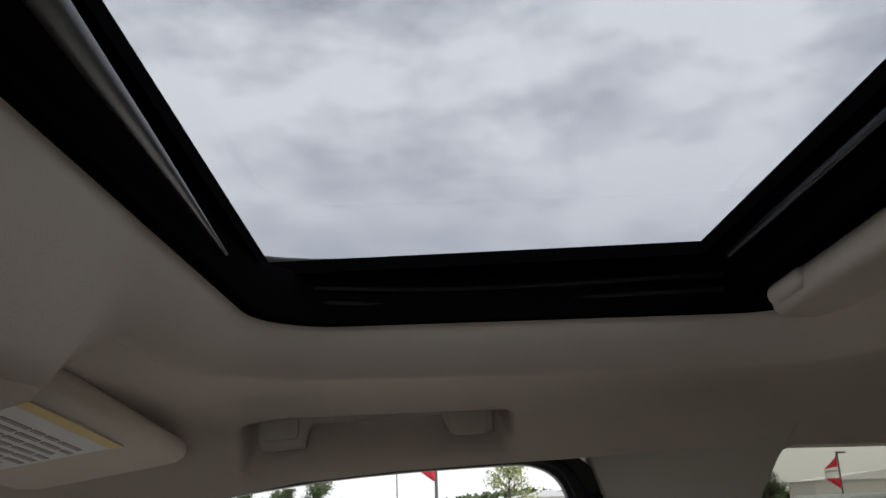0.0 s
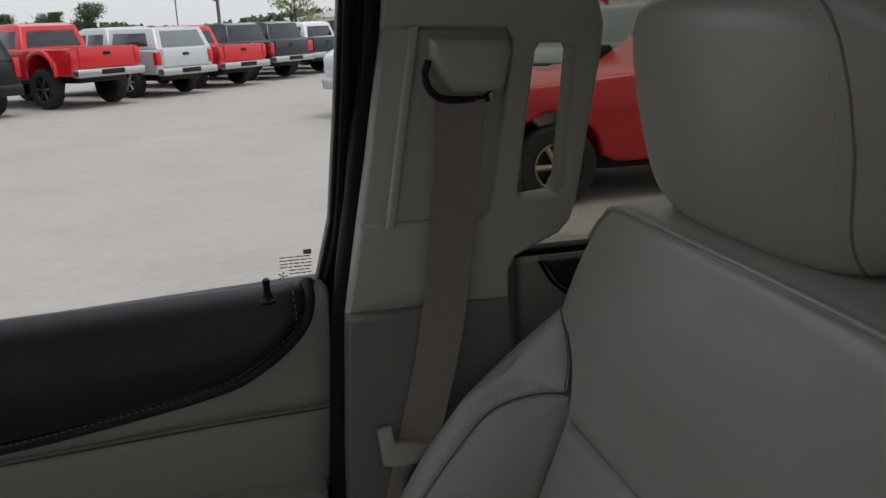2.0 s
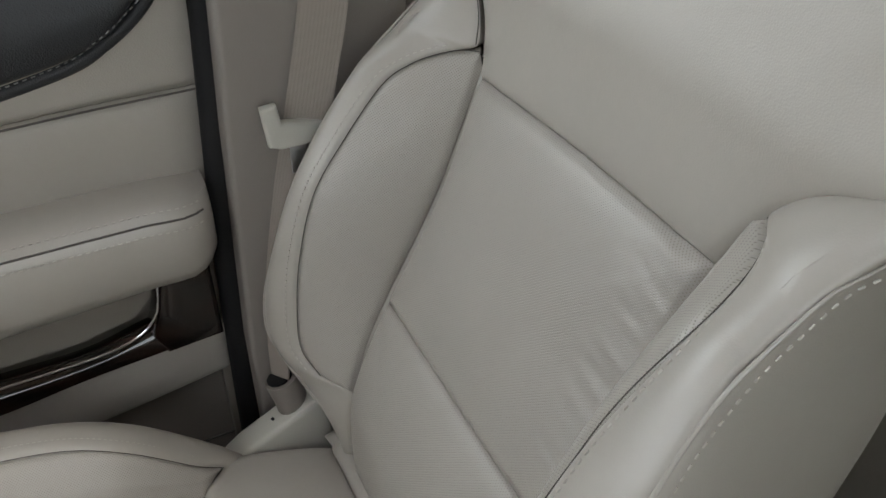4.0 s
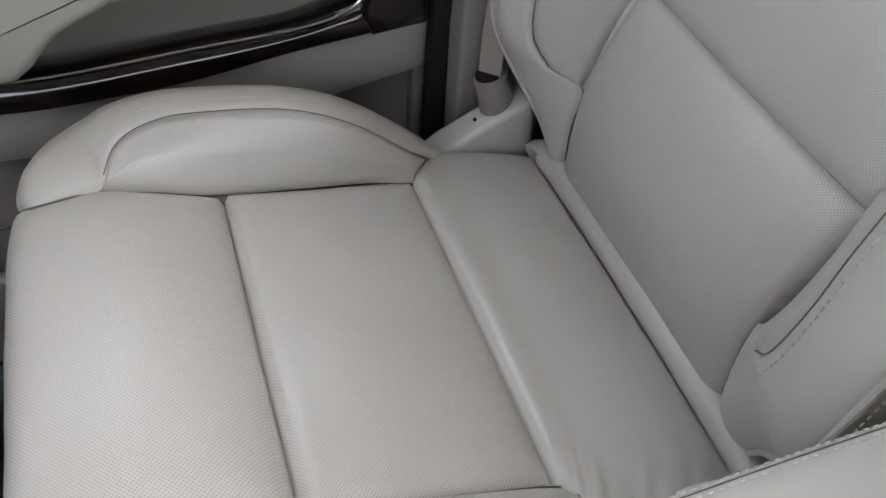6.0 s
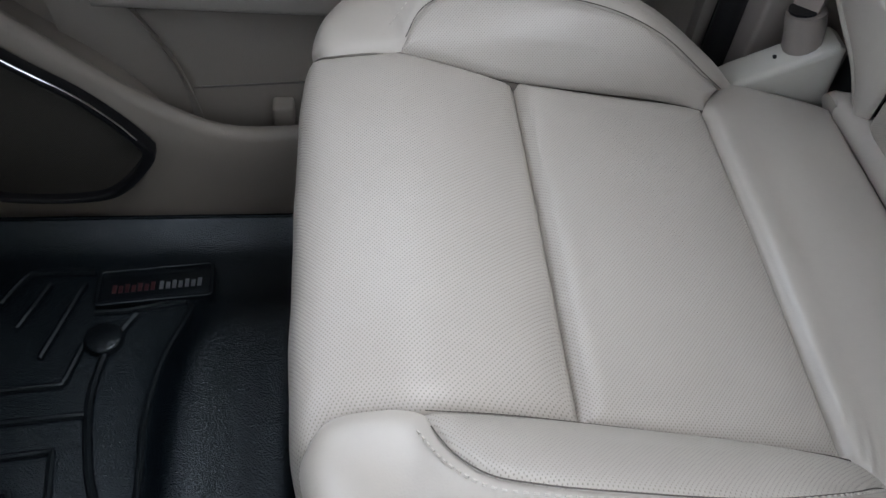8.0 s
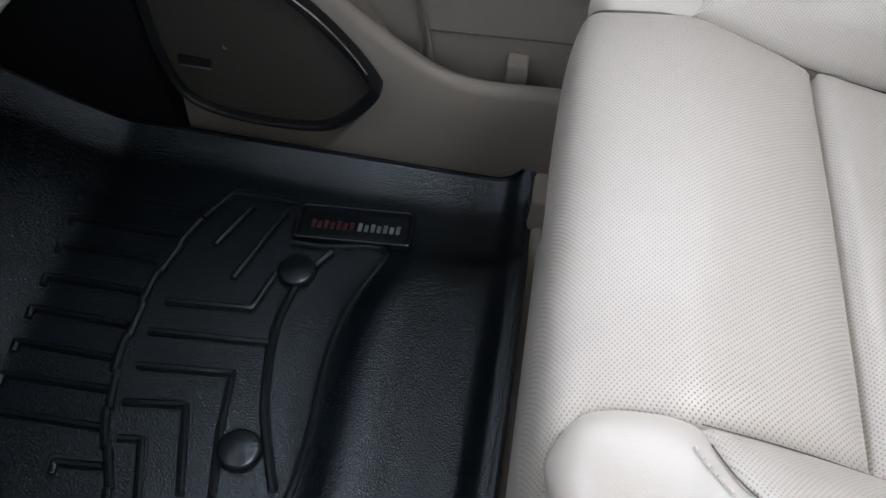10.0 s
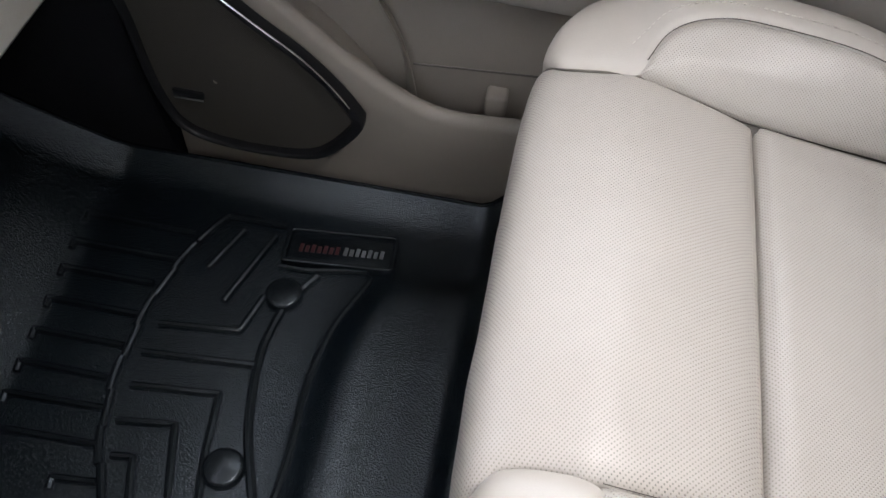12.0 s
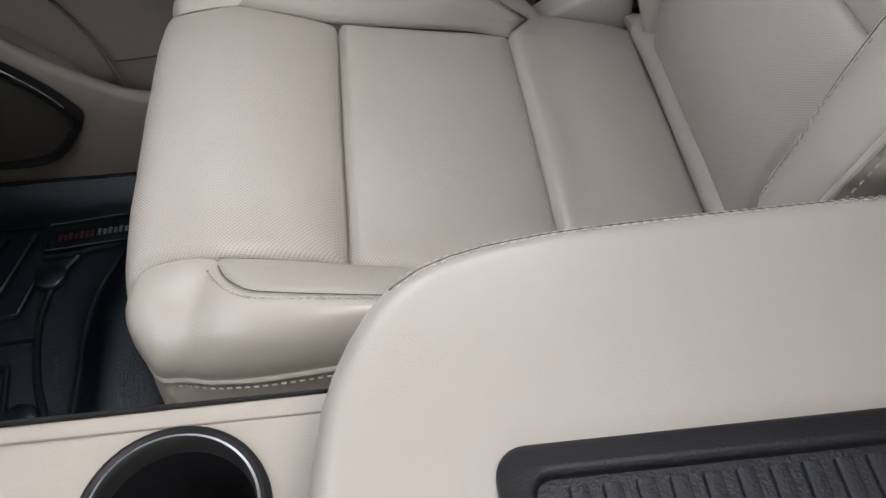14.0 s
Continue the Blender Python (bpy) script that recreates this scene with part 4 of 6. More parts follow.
plate("upper_cover", [UP_OUT, SLOT], "y", 0.7155, 0.752, trim_beige, pillar, 0.006, "light beige upper cover with an assist loop", bend=pillar_bend, seg=4)
part("lower_cover", prism([(0.274, 0.0), (0.500, 0.0), (0.498, 0.60), (0.4805, 0.8275), (0.302, 0.8185), (0.290, 0.66), (0.276, 0.40)], "y", 0.7068, 0.756, 0.006, 4), trim_taupe, pillar, "taupe lower cover")
# added behind the door board to stop outside light leaking through the gap
part("leak_blocker", box((0.25, 0.838, -0.01), (0.36, 0.850, 0.80)), black_rubber, pillar, "black strip added to block light leaking past the door")
part("door_seal", tube(spline([(0.262, 0.757, 0.0), (0.272, 0.757, 0.40), (0.290, 0.757, 0.66), (0.306, 0.762, 0.82), (0.330, 0.766, 0.95), (0.352, 0.752, 1.10), (0.362, 0.735, 1.20)], 40), 0.016, 10), black_rubber, pillar, "black door seal")
# face layer: a wide recess for the belt and its height adjuster, open to the front edge and divided by a rib
FACE = [UP_OUT[0], (0.3235, 0.917), (0.450, 0.917), (0.460, 0.924), (0.466, 0.95), (0.491, 1.100), (0.485, 1.111), (0.357, 1.116)] + UP_OUT[3:]
plate("cover_face", [FACE, SLOT], "y", 0.7060, 0.7185, trim_beige, pillar, 0.0045, "light beige cover face with a belt recess", bend=pillar_bend, seg=4)
part("cover_rib", prism([(0.349, 0.914), (0.359, 0.914), (0.396, 1.118), (0.386, 1.118)], "y", 0.7085, 0.7185, 0.0040, 4), trim_beige, pillar)

adjuster = thing("belt_height_adjuster", (0.44, 0.70, 1.05), "taupe belt height adjuster with a black guide ring", "belt guide")
part("cap", prism([(0.402, 1.105), (0.478, 1.102), (0.484, 1.092), (0.476, 1.058), (0.468, 1.050), (0.424, 1.052), (0.412, 1.066), (0.402, 1.085)], "y", 0.680, 0.716, 0.009, 4), trim_beige, adjuster)
part("guide_ring", tube(spline([(0.399, 0.692, 1.084), (0.394, 0.688, 1.070), (0.398, 0.685, 1.056), (0.411, 0.684, 1.047), (0.440, 0.684, 1.044), (0.456, 0.685, 1.045), (0.461, 0.687, 1.050)], 30), 0.0040, 8), black_plastic, adjuster, "black guide ring")
part("ring_tip", disc((0.4605, 0.6825, 1.047), (0, -1, 0), [(0, 0), (0.004, 0), (0.004, 0.003), (0, 0.004)], 12), steel, adjuster, "bright metal tip")

belt = thing("seat_belt", (0.37, 0.69, 0.35), "taupe seat belt hanging down the pillar with its latch", "seat belt")


def strap(name, centre, half, parent, thick=0.0013):
    c = spline(centre, 40)
    rows = []
    for i, p in enumerate(c):
        h = np.array(half[0]) + (np.array(half[1]) - np.array(half[0])) * i / 39
        n = np.cross(h, c[min(i + 1, 39)] - c[max(i - 1, 0)])
        n = n / np.linalg.norm(n) * thick
        across_ = [u / 13.0 for u in range(-13, 14)]          # woven ribs run along the strap
        rows += [p + h * u - n * (1.0 + 0.12 * (k % 2)) for k, u in enumerate(across_)] + [p + h * u + n * (1.0 + 0.12 * (k % 2)) for k, u in reversed(list(enumerate(across_)))]
    m = 54
    f = [(i * m + k, i * m + (k + 1) % m, (i + 1) * m + (k + 1) % m, (i + 1) * m + k) for i in range(39) for k in range(m)] + [tuple(range(m)), tuple(range(39 * m, 40 * m))]
    return solid(name, rows, f, webbing, parent, smooth=False)


strap("strap", [(0.428, 0.6835, 1.045), (0.420, 0.690, 0.95), (0.400, 0.697, 0.80), (0.367, 0.692, 0.672)], ((0.0245, -0.003, -0.001), (0.0215, -0.008, 0.0)), belt)
strap("strap", [(0.367, 0.6945, 0.672), (0.345, 0.695, 0.60), (0.318, 0.690, 0.50), (0.303, 0.680, 0.42), (0.297, 0.6735, 0.372)], ((0.0205, -0.008, 0.0), (0.006, -0.013, 0.0)), belt)
lt = bmesh.new()
add_prism(lt, [(0.322, 0.697), (0.338, 0.699), (0.341, 0.680), (0.391, 0.673), (0.391, 0.654), (0.338, 0.652), (0.326, 0.656)], "y", 0.682, 0.696, 0.004, 3)
part("latch", lt, trim_beige, belt, "beige plastic latch head")
part("latch_tongue", box((0.346, 0.686, 0.622), (0.376, 0.689, 0.656), 0.001), steel, belt, "steel latch tongue")
sleeve = bmesh.new()
add_tube(sleeve, spline([(0.298, 0.672, 0.376), (0.305, 0.668, 0.345), (0.312, 0.662, 0.290)], 12), [0.019, 0.0195, 0.0195, 0.019, 0.019, 0.019, 0.019, 0.019, 0.018, 0.018, 0.018, 0.018], 14)
part("anchor_sleeve", sleeve, trim_taupe, belt, "taupe anchor sleeve")
part("anchor_mouth", tube([(0.297, 0.6735, 0.374), (0.2962, 0.674, 0.3775)], 0.0150, 12), black_plastic, belt, "black sleeve mouth")

# ---- passenger seat ----
YC = 0.412
seat = thing("passenger_seat", (0.15, YC, 0.0), "taupe leather passenger seat with perforated stitched panels", "car seat")
OUT_B = (0, 0, 1)


def mir(pts, on):
    return [(p[0], 2 * YC - p[1], p[2]) for p in pts] if on else pts


# seams across and along the cushion
edge_front = [(-0.128, 0.612, 0.16), (-0.160, 0.612, 0.25), (-0.170, 0.610, 0.31), (-0.171, 0.605, 0.350), (-0.167, 0.590, 0.380), (-0.153, 0.578, 0.3935), (-0.122, 0.5755, 0.3995), (-0.096, 0.577, 0.400), (-0.05, 0.575, 0.388), (0.003, 0.574, 0.3713)]
edge_mid = [(0.003, 0.574, 0.3713), (0.09, 0.579, 0.352), (0.186, 0.587, 0.332)]
edge_rear = [(0.186, 0.587, 0.332), (0.206, 0.612, 0.326), (0.229, 0.635, 0.318), (0.285, 0.630, 0.309), (0.336, 0.620, 0.302)]


def across(p, sag=0.0):
    return [p, (p[0], YC, p[2] + sag), (p[0], 2 * YC - p[1], p[2])]


stuffed("front_panel", across(edge_front[0]), across(edge_front[-1], 0.002), edge_front, mir(edge_front, True), leather_perf, seat, (-0.4, 0, 1), 0.010, 0.010, 0.004, 90, 80, 0.03, 0.0012, dip=0.0045)
stuffed("middle_panel", across(edge_mid[0], 0.002), across(edge_mid[-1], 0.002), edge_mid, mir(edge_mid, True), leather_perf, seat, OUT_B, 0.009, 0.010, 0.003, 90, 90, 0.03, 0.0015, dip=0.0045, lead=0.0016, nose=0.0038)
stuffed("rear_panel", across(edge_rear[0], 0.002), across(edge_rear[-1], 0.004), edge_rear, mir(edge_rear, True), leather, seat, OUT_B, 0.009, 0.010, 0.002, 160, 60, 0.03, 0.0016, dip=0.004, lead=0.0018, crease=0.0030, nose=0.0038)
part("rear_roll", tube(spline([(0.334, 0.618, 0.300), (0.347, 0.60, 0.305), (0.347, YC, 0.311), (0.347, 0.224, 0.305), (0.337, 0.206, 0.300)], 60), 0.0160, 12), leather, seat, "rolled rear welt")
for p, low_by, r in ((edge_front[-1], 0.0082, 0.0006), (edge_mid[-1], 0.0072, 0.0006)):
    part("seam_line", tube(spline(across((p[0] - 0.0006, p[1], p[2] - low_by), 0.002), 110), r, 6), seam_dark, seat)
for on in (False, True):
    side = (0, -1 if on else 1, 0.4)
    tuck = 0.026 if on else 0.0      # the console side of the cushion is cut a little narrower
    loop = [(-0.097, 0.5755, 0.4005), (-0.090, 0.589, 0.408), (-0.081, 0.605, 0.416), (-0.067, 0.617, 0.4205), (-0.045, 0.626, 0.4225), (-0.012, 0.629, 0.4225), (0.070, 0.620, 0.4165), (0.130, 0.607, 0.397), (0.185, 0.607, 0.352), (0.212, 0.617, 0.326)]
    if on:                           # on the console side the border runs on level to a rounded rear corner
        loop[:9] = [(-0.099, 0.579, 0.3990), (-0.092, 0.598, 0.407), (-0.083, 0.614, 0.414), (-0.068, 0.628, 0.420), (-0.048, 0.635, 0.4235), (-0.012, 0.641, 0.424), (0.070, 0.646, 0.415), (0.135, 0.637, 0.394), (0.186, 0.618, 0.352)]
    foot = [(-0.097, 0.5735, 0.4005), (-0.05, 0.572, 0.389), (0.0, 0.571, 0.373), (0.09, 0.576, 0.353), (0.186, 0.585, 0.333)]
    if on:
        foot = [(x, y + 0.002, z - 0.0038) for x, y, z in foot]
    stuffed("bolster_face", mir(foot, on), mir(loop, on), mir([foot[0], loop[0]], on), mir([foot[-1], (0.199, 0.602, 0.329), loop[-1]], on), leather_fine, seat, (0, 1 if on else -1, 0.8), 0.009, 0.008, 0.003, 80, 30, 0.02)
    part("seam_welt", tube(mir([(p[0], p[1] + 0.004, p[2] - 0.0145) for p in spline(foot, 40)], on), 0.010, 8), seam_dark, seat, "dark seam")
    if on:
        part("foot_seam", tube(mir([(p[0], p[1] + 0.0008, p[2] + 0.0002) for p in spline(foot + [(0.199, 0.602, 0.3285), (0.210, 0.615, 0.326)], 60)], on), list(np.linspace(0.0003, 0.0008, 60)), 6), seam_dark, seat, "dark seam")
    inner_c = [(-0.170, 0.600, 0.364), (-0.167, 0.590, 0.380), (-0.153, 0.578, 0.3935), (-0.122, 0.5755, 0.3995)] + loop + [(0.262, 0.626, 0.268)]
    outer_c = [(-0.163, 0.605, 0.361), (-0.160, 0.626, 0.355), (-0.153, 0.650, 0.355), (-0.141, 0.673, 0.359), (-0.121, 0.688, 0.364), (-0.104, 0.694, 0.367), (-0.088, 0.697, 0.370), (-0.068, 0.699, 0.372), (-0.045, 0.699, 0.3735), (-0.010, 0.697, 0.374), (0.070, 0.688, 0.369), (0.135, 0.678, 0.355), (0.20, 0.662, 0.325), (0.240, 0.644, 0.300), (0.285, 0.636, 0.252)]
    outer_c = [(x, y - tuck * min(1.0, max(0.0, (x + 0.172) / 0.05)) * min(1.0, max(0.0, (0.24 - x) / 0.1)), z) for x, y, z in outer_c]
    crest = [(-0.170, 0.606, 0.370), (-0.169, 0.628, 0.388), (-0.161, 0.652, 0.404), (-0.146, 0.674, 0.413), (-0.124, 0.687, 0.419), (-0.106, 0.692, 0.423), (-0.089, 0.695, 0.427), (-0.068, 0.696, 0.430), (-0.045, 0.695, 0.432), (-0.010, 0.691, 0.432), (0.070, 0.678, 0.426), (0.133, 0.664, 0.405), (0.195, 0.645, 0.360), (0.230, 0.632, 0.322), (0.275, 0.632, 0.262)]
    crest = [(x, y - tuck * 0.8 * min(1.0, max(0.0, (x + 0.172) / 0.05)), z) for x, y, z in crest]
    stuffed("bolster_shell", None, None, None, None, leather, seat, (-0.2, -1 if on else 1, 1.0), 0.002, 0.006, 0.0016, thick=0.015, grid=rails([mir(inner_c, on), mir(crest, on), mir(outer_c, on)], 130, 32))
    part("bolster_piping", tube(mir([tuple(p) for p in spline(outer_c, 100)], on), 0.0026, 8), leather, seat, "leather piping")
    low = [(-0.150, 0.610, 0.085), (-0.148, 0.628, 0.085), (-0.140, 0.645, 0.085), (-0.125, 0.658, 0.085), (-0.108, 0.664, 0.085)] + [(x + 0.004, 0.668 - tuck, 0.085) for x, y, z in outer_c[5:]]
    belly = [(0.5 * (a[0] + b[0]) - (0.012 if k < 4 else 0.0), 0.5 * (a[1] + b[1]) + (0.0 if k < 2 else 0.006), 0.24) for k, (a, b) in enumerate(zip(outer_c, low))]
    stuffed("valance", None, None, None, None, leather, seat, side, 0.002, 0.006, 0.002, thick=0.01, grid=rails([mir(outer_c, on), mir(belly, on), mir(low, on)], 100, 16))
    st = beside(inner_c[4:13], crest[4:13], outer_c[4:13], 0.075 if on else 0.13, 0.0026 if on else 0.0016, (-0.3, 0.5, 1.0))
    part("bolster_stitching", add_stitches(bmesh.new(), mir(st, on), (0, 0.5 if not on else -0.5, 1), 0.0034, 0.0020, 0.0008 if on else 0.0005), thread, seat, "pale stitching")
    part("piping_stitching", add_stitches(bmesh.new(), mir([(x + (0.001 if k < 3 else 0.0), y + (0.0 if k < 3 else 0.0012), z - 0.007) for k, (x, y, z) in enumerate(outer_c[1:13])], on), (-0.2, -1 if on else 1, 0.0), 0.0038, 0.0028, 0.0008), thread, seat, "pale stitching")
    part("loop_seam", tube(mir([tuple(p + np.array((0, 0, 0.0004))) for p in spline(loop, 60)[2:]], on), 0.0005, 6), seam_dark, seat, "dark seam")
part("front_apron", prism([(-0.165, 0.06), (-0.150, 0.20), (-0.120, 0.20), (-0.12, 0.06)], "y", 0.20, 0.62, 0.01, 3), trim_beige, seat, "beige front apron")
part("seat_base", box((-0.11, 0.185, 0.012), (0.34, 0.635, 0.30), 0.02), trim_taupe, seat)
for y0 in (0.22, 0.60):
    part("floor_rail", box((-0.172, y0 - 0.02, -0.004), (0.36, y0 + 0.02, 0.035), 0.006), black_plastic, seat, "black floor rail")
part("rail_cover", box((-0.178, 0.652, 0.035), (-0.145, 0.700, 0.085), 0.006, 3), trim_lower, seat, "beige rail end cover")
for k in range(3):
    part("rail_slot", box((-0.1795, 0.660, 0.042 + k * 0.013), (-0.165, 0.694, 0.049 + k * 0.013)), black_plastic, seat)
# recliner cover between cushion and pillar
part("recliner_cover", prism([(0.222, 0.150), (0.222, 0.296), (0.242, 0.311), (0.331, 0.356), (0.339, 0.352), (0.346, 0.262), (0.346, 0.150)], "y", 0.641, 0.680, 0.007, 4), trim_beige, seat, "beige recliner cover")
part("screw_cap", disc((0.282, 0.6600, 0.3240), (-0.45, 0.0, 1), [(0, 0.0085), (0.002, 0.0085), (0.002, 0.004)], 12), black_plastic, seat)
part("hinge_cover", box((0.352, 0.590, 0.22), (0.388, 0.662, 0.400), 0.006), black_plastic, seat, "black recliner hinge")
buckle = thing("belt_buckle", (0.315, 0.20, 0.30), "beige belt buckle with a red release button", "belt buckle")
part("housing", box((0.268, 0.190, 0.20), (0.300, 0.208, 0.330), 0.005, 3, m=Matrix.Rotation(radians(0), 4, "Z")), trim_beige, buckle)
part("button", box((0.284, 0.1950, 0.327), (0.295, 0.2015, 0.3316), 0.0015), red_plastic, buckle, "red release button")

# backrest
def mirb(pts, on):
    """Mirror for the backrest, whose inner shoulder stands a little wider."""
    out = []
    for p in pts:
        w = min(1.0, max(0.0, (p[2] - 0.68) / 0.20))
        out.append((p[0], 2 * YC + 0.024 - p[1] - 0.050 * w * w * (3 - 2 * w) - 0.05 * min(1.0, max(0.0, (p[2] - 0.80) / 0.10)), p[2]))
    return out if on else pts


def broaden(p, wide, tuck):
    """The console-side bolster of the back stands wider low down and reaches higher than its twin."""
    x, y, z = p
    up = min(1.0, max(0.0, (z - 0.66) / 0.06)) * min(1.0, max(0.0, (0.84 - z) / 0.06))
    return (x + 0.008 * up, y + wide * min(1.0, max(0.0, (0.76 - z) / 0.10)) + tuck * min(1.0, max(0.0, (0.56 - z) / 0.06)), z + 0.024 * up)


def acrossb(p, sag=0.0):
    q = mirb([p], True)[0]
    return [p, ((p[0]), (p[1] + q[1]) / 2, p[2] + sag), q]


br_border = [(0.348, 0.578, 0.300), (0.346, 0.573, 0.370), (0.351, 0.573, 0.420), (0.372, 0.577, 0.470), (0.397, 0.579, 0.519)]
br_border2 = [(0.397, 0.579, 0.519), (0.425, 0.578, 0.570), (0.458, 0.577, 0.636), (0.496, 0.576, 0.738)]
br_border3 = [(0.496, 0.576, 0.738), (0.501, 0.580, 0.757), (0.508, 0.592, 0.790), (0.512, 0.612, 0.815), (0.514, 0.634, 0.832), (0.524, 0.628, 0.870), (0.533, 0.606, 0.912), (0.536, 0.578, 0.938), (0.536, 0.545, 0.952)]
LEAN_OUT = (-1, 0, 0.35)
stuffed("lumbar_panel", acrossb(br_border[0]), acrossb(br_border[-1], -0.003), br_border, mirb(br_border, True), leather_fine, seat, LEAN_OUT, 0.011, 0.010, 0.004, 90, 50, 0.03, 0.0012, lead=0.0)
stuffed("centre_panel", acrossb(br_border2[0], -0.003), acrossb(br_border2[-1], 0.004), br_border2, mirb(br_border2, True), leather_fine, seat, LEAN_OUT, 0.010, 0.010, 0.004, 130, 110, 0.03, 0.0015, crease=0.0022)
stuffed("shoulder_panel", acrossb(br_border3[0], 0.004), [br_border3[-1], (0.532, YC, 0.955), mirb([br_border3[-1]], True)[0]], br_border3, mirb(br_border3, True), leather, seat, LEAN_OUT, 0.010, 0.010, 0.004, 90, 60, 0.02, 0.001)
top_line = [tuple(p) for p in br_border3[4:]] + [(0.534, YC, 0.955)] + mirb(br_border3[4:], True)[::-1]
part("top_piping", tube(spline(top_line[2:-2], 120), 0.0024, 8), leather, seat, "piped top edge")
back_line = [(0.615, 0.640, 0.80), (0.622, 0.635, 0.87), (0.628, 0.610, 0.915), (0.630, 0.575, 0.938), (0.630, 0.540, 0.948), (0.630, YC, 0.952)] + mirb([(0.615, 0.640, 0.80), (0.622, 0.635, 0.87), (0.628, 0.610, 0.915), (0.630, 0.575, 0.938), (0.630, 0.540, 0.948)], True)[::-1]
stuffed("top_panel", top_line, back_line, [top_line[0], back_line[0]], [top_line[-1], back_line[-1]], leather, seat, (0, 0, 1), 0.010, 0.008, 0.003, 100, 20, 0.02)
for on in (False, True):
    loop = [(0.500, 0.5815, 0.759), (0.490, 0.595, 0.758), (0.471, 0.610, 0.752), (0.448, 0.6215, 0.742), (0.423, 0.629, 0.724), (0.383, 0.631, 0.676), (0.349, 0.631, 0.627), (0.328, 0.631, 0.562), (0.318, 0.630, 0.505), (0.314, 0.622, 0.455), (0.326, 0.602, 0.427), (0.350, 0.5745, 0.416)]
    foot = [(0.500, 0.5805, 0.757), (0.496, 0.577, 0.738), (0.458, 0.578, 0.636), (0.425, 0.579, 0.570), (0.397, 0.580, 0.519), (0.372, 0.578, 0.470), (0.351, 0.574, 0.415)]
    if on:
        loop = [broaden(q, 0.0, 0.0) for q in loop]
        foot = [broaden(q, 0.0, 0.010) for q in foot]
    stuffed("back_bolster_face", mirb(foot, on), mirb(loop, on), mirb([foot[0], loop[0]], on), mirb([foot[-1], loop[-1]], on), leather_fine, seat, (-0.6, 1 if on else -1, 0.1), 0.010, 0.008, 0.0035, 100, 30, 0.02)
    part("seam_welt", tube(mirb([(p[0] + 0.012, p[1] + 0.006, p[2] - 0.004) for p in spline(foot, 40)], on), 0.011, 8), leather, seat)
    inner_c = [(0.513, 0.633, 0.832), (0.5095, 0.610, 0.813), (0.505, 0.592, 0.788), (0.4985, 0.584, 0.765)] + loop[1:] + [(0.346, 0.574, 0.37), (0.348, 0.578, 0.30)]
    outer_c = [(0.520, 0.642, 0.830), (0.498, 0.651, 0.810), (0.476, 0.657, 0.789), (0.458, 0.660, 0.772), (0.449, 0.6615, 0.763), (0.440, 0.6625, 0.755), (0.428, 0.663, 0.744), (0.412, 0.664, 0.728), (0.372, 0.668, 0.671), (0.338, 0.671, 0.606), (0.309, 0.673, 0.534), (0.296, 0.673, 0.490), (0.293, 0.669, 0.452), (0.302, 0.657, 0.420), (0.317, 0.640, 0.388), (0.334, 0.616, 0.352), (0.348, 0.594, 0.305)]
    if on:
        inner_c = [broaden(q, 0.0, 0.0) if k < 4 else q for k, q in enumerate(inner_c)]
        outer_c = [broaden(q, 0.027, 0.0) for q in outer_c]
    push = [0.005, 0.010, 0.014, 0.016, 0.017, 0.017, 0.017, 0.017, 0.018, 0.018, 0.017, 0.016, 0.016, 0.018, 0.020, 0.016, 0.012]
    if on:
        push = [0.012, 0.022, 0.028, 0.030, 0.027, 0.023, 0.020] + push[7:]
    crest = [((a[0] + b[0]) / 2 - q, a[1] + (b[1] - a[1]) * 0.62, (a[2] + b[2]) / 2 + q * 0.5) for a, b, q in zip(inner_c, outer_c, push)]
    stuffed("back_bolster_shell", None, None, None, None, leather, seat, (-1, -0.4 if on else 0.4, 0.2), 0.002, 0.006, 0.0018, thick=0.015, grid=rails([mirb(inner_c, on), mirb(crest, on), mirb(outer_c, on)], 150, 30))
    part("loop_seam", tube(mirb([tuple(p + np.array((0.0012, 0, 0))) for p in spline(loop[:11], 70)], on), 0.0005, 6), seam_dark, seat, "dark seam")
    rear_c = [(0.615, 0.640, 0.80), (0.612, 0.648, 0.77), (0.600, 0.652, 0.74), (0.585, 0.656, 0.70), (0.570, 0.658, 0.66), (0.550, 0.660, 0.61), (0.530, 0.660, 0.56), (0.515, 0.660, 0.51), (0.500, 0.660, 0.47), (0.485, 0.655, 0.42), (0.47, 0.65, 0.37), (0.46, 0.645, 0.33), (0.45, 0.645, 0.30)]
    if on:
        rear_c = [broaden(q, 0.020, 0.0) for q in rear_c]
    part("back_piping", tube(mirb([tuple(p) for p in spline(outer_c, 90)], on), list(np.linspace(0.0006, 0.0028, 45)) + [0.0028] * 45, 8), leather, seat)
    if not on:
        part("shoulder_seam", tube([(x - 0.0008, y, z) for x, y, z in spline(inner_c[:4], 30)], 0.0006, 6), seam_dark, seat, "dark seam")
    stuffed("back_side", mirb(outer_c, on), mirb(rear_c, on), mirb([outer_c[0], rear_c[0]], on), mirb([outer_c[-1], rear_c[-1]], on), leather, seat, (0, -1 if on else 1, 0), 0.008, 0.01, 0.003, 80, 24, 0.015)
    st = beside(inner_c[4:14], crest[4:14], outer_c[4:14], 0.12, 0.0022, (-1, 0.4, 0.2))
    part("bolster_stitching", add_stitches(bmesh.new(), mirb(st, on), (-1, 0.6 if not on else -0.6, 0.3), 0.0042, 0.0028, 0.0008), thread, seat, "pale stitching")
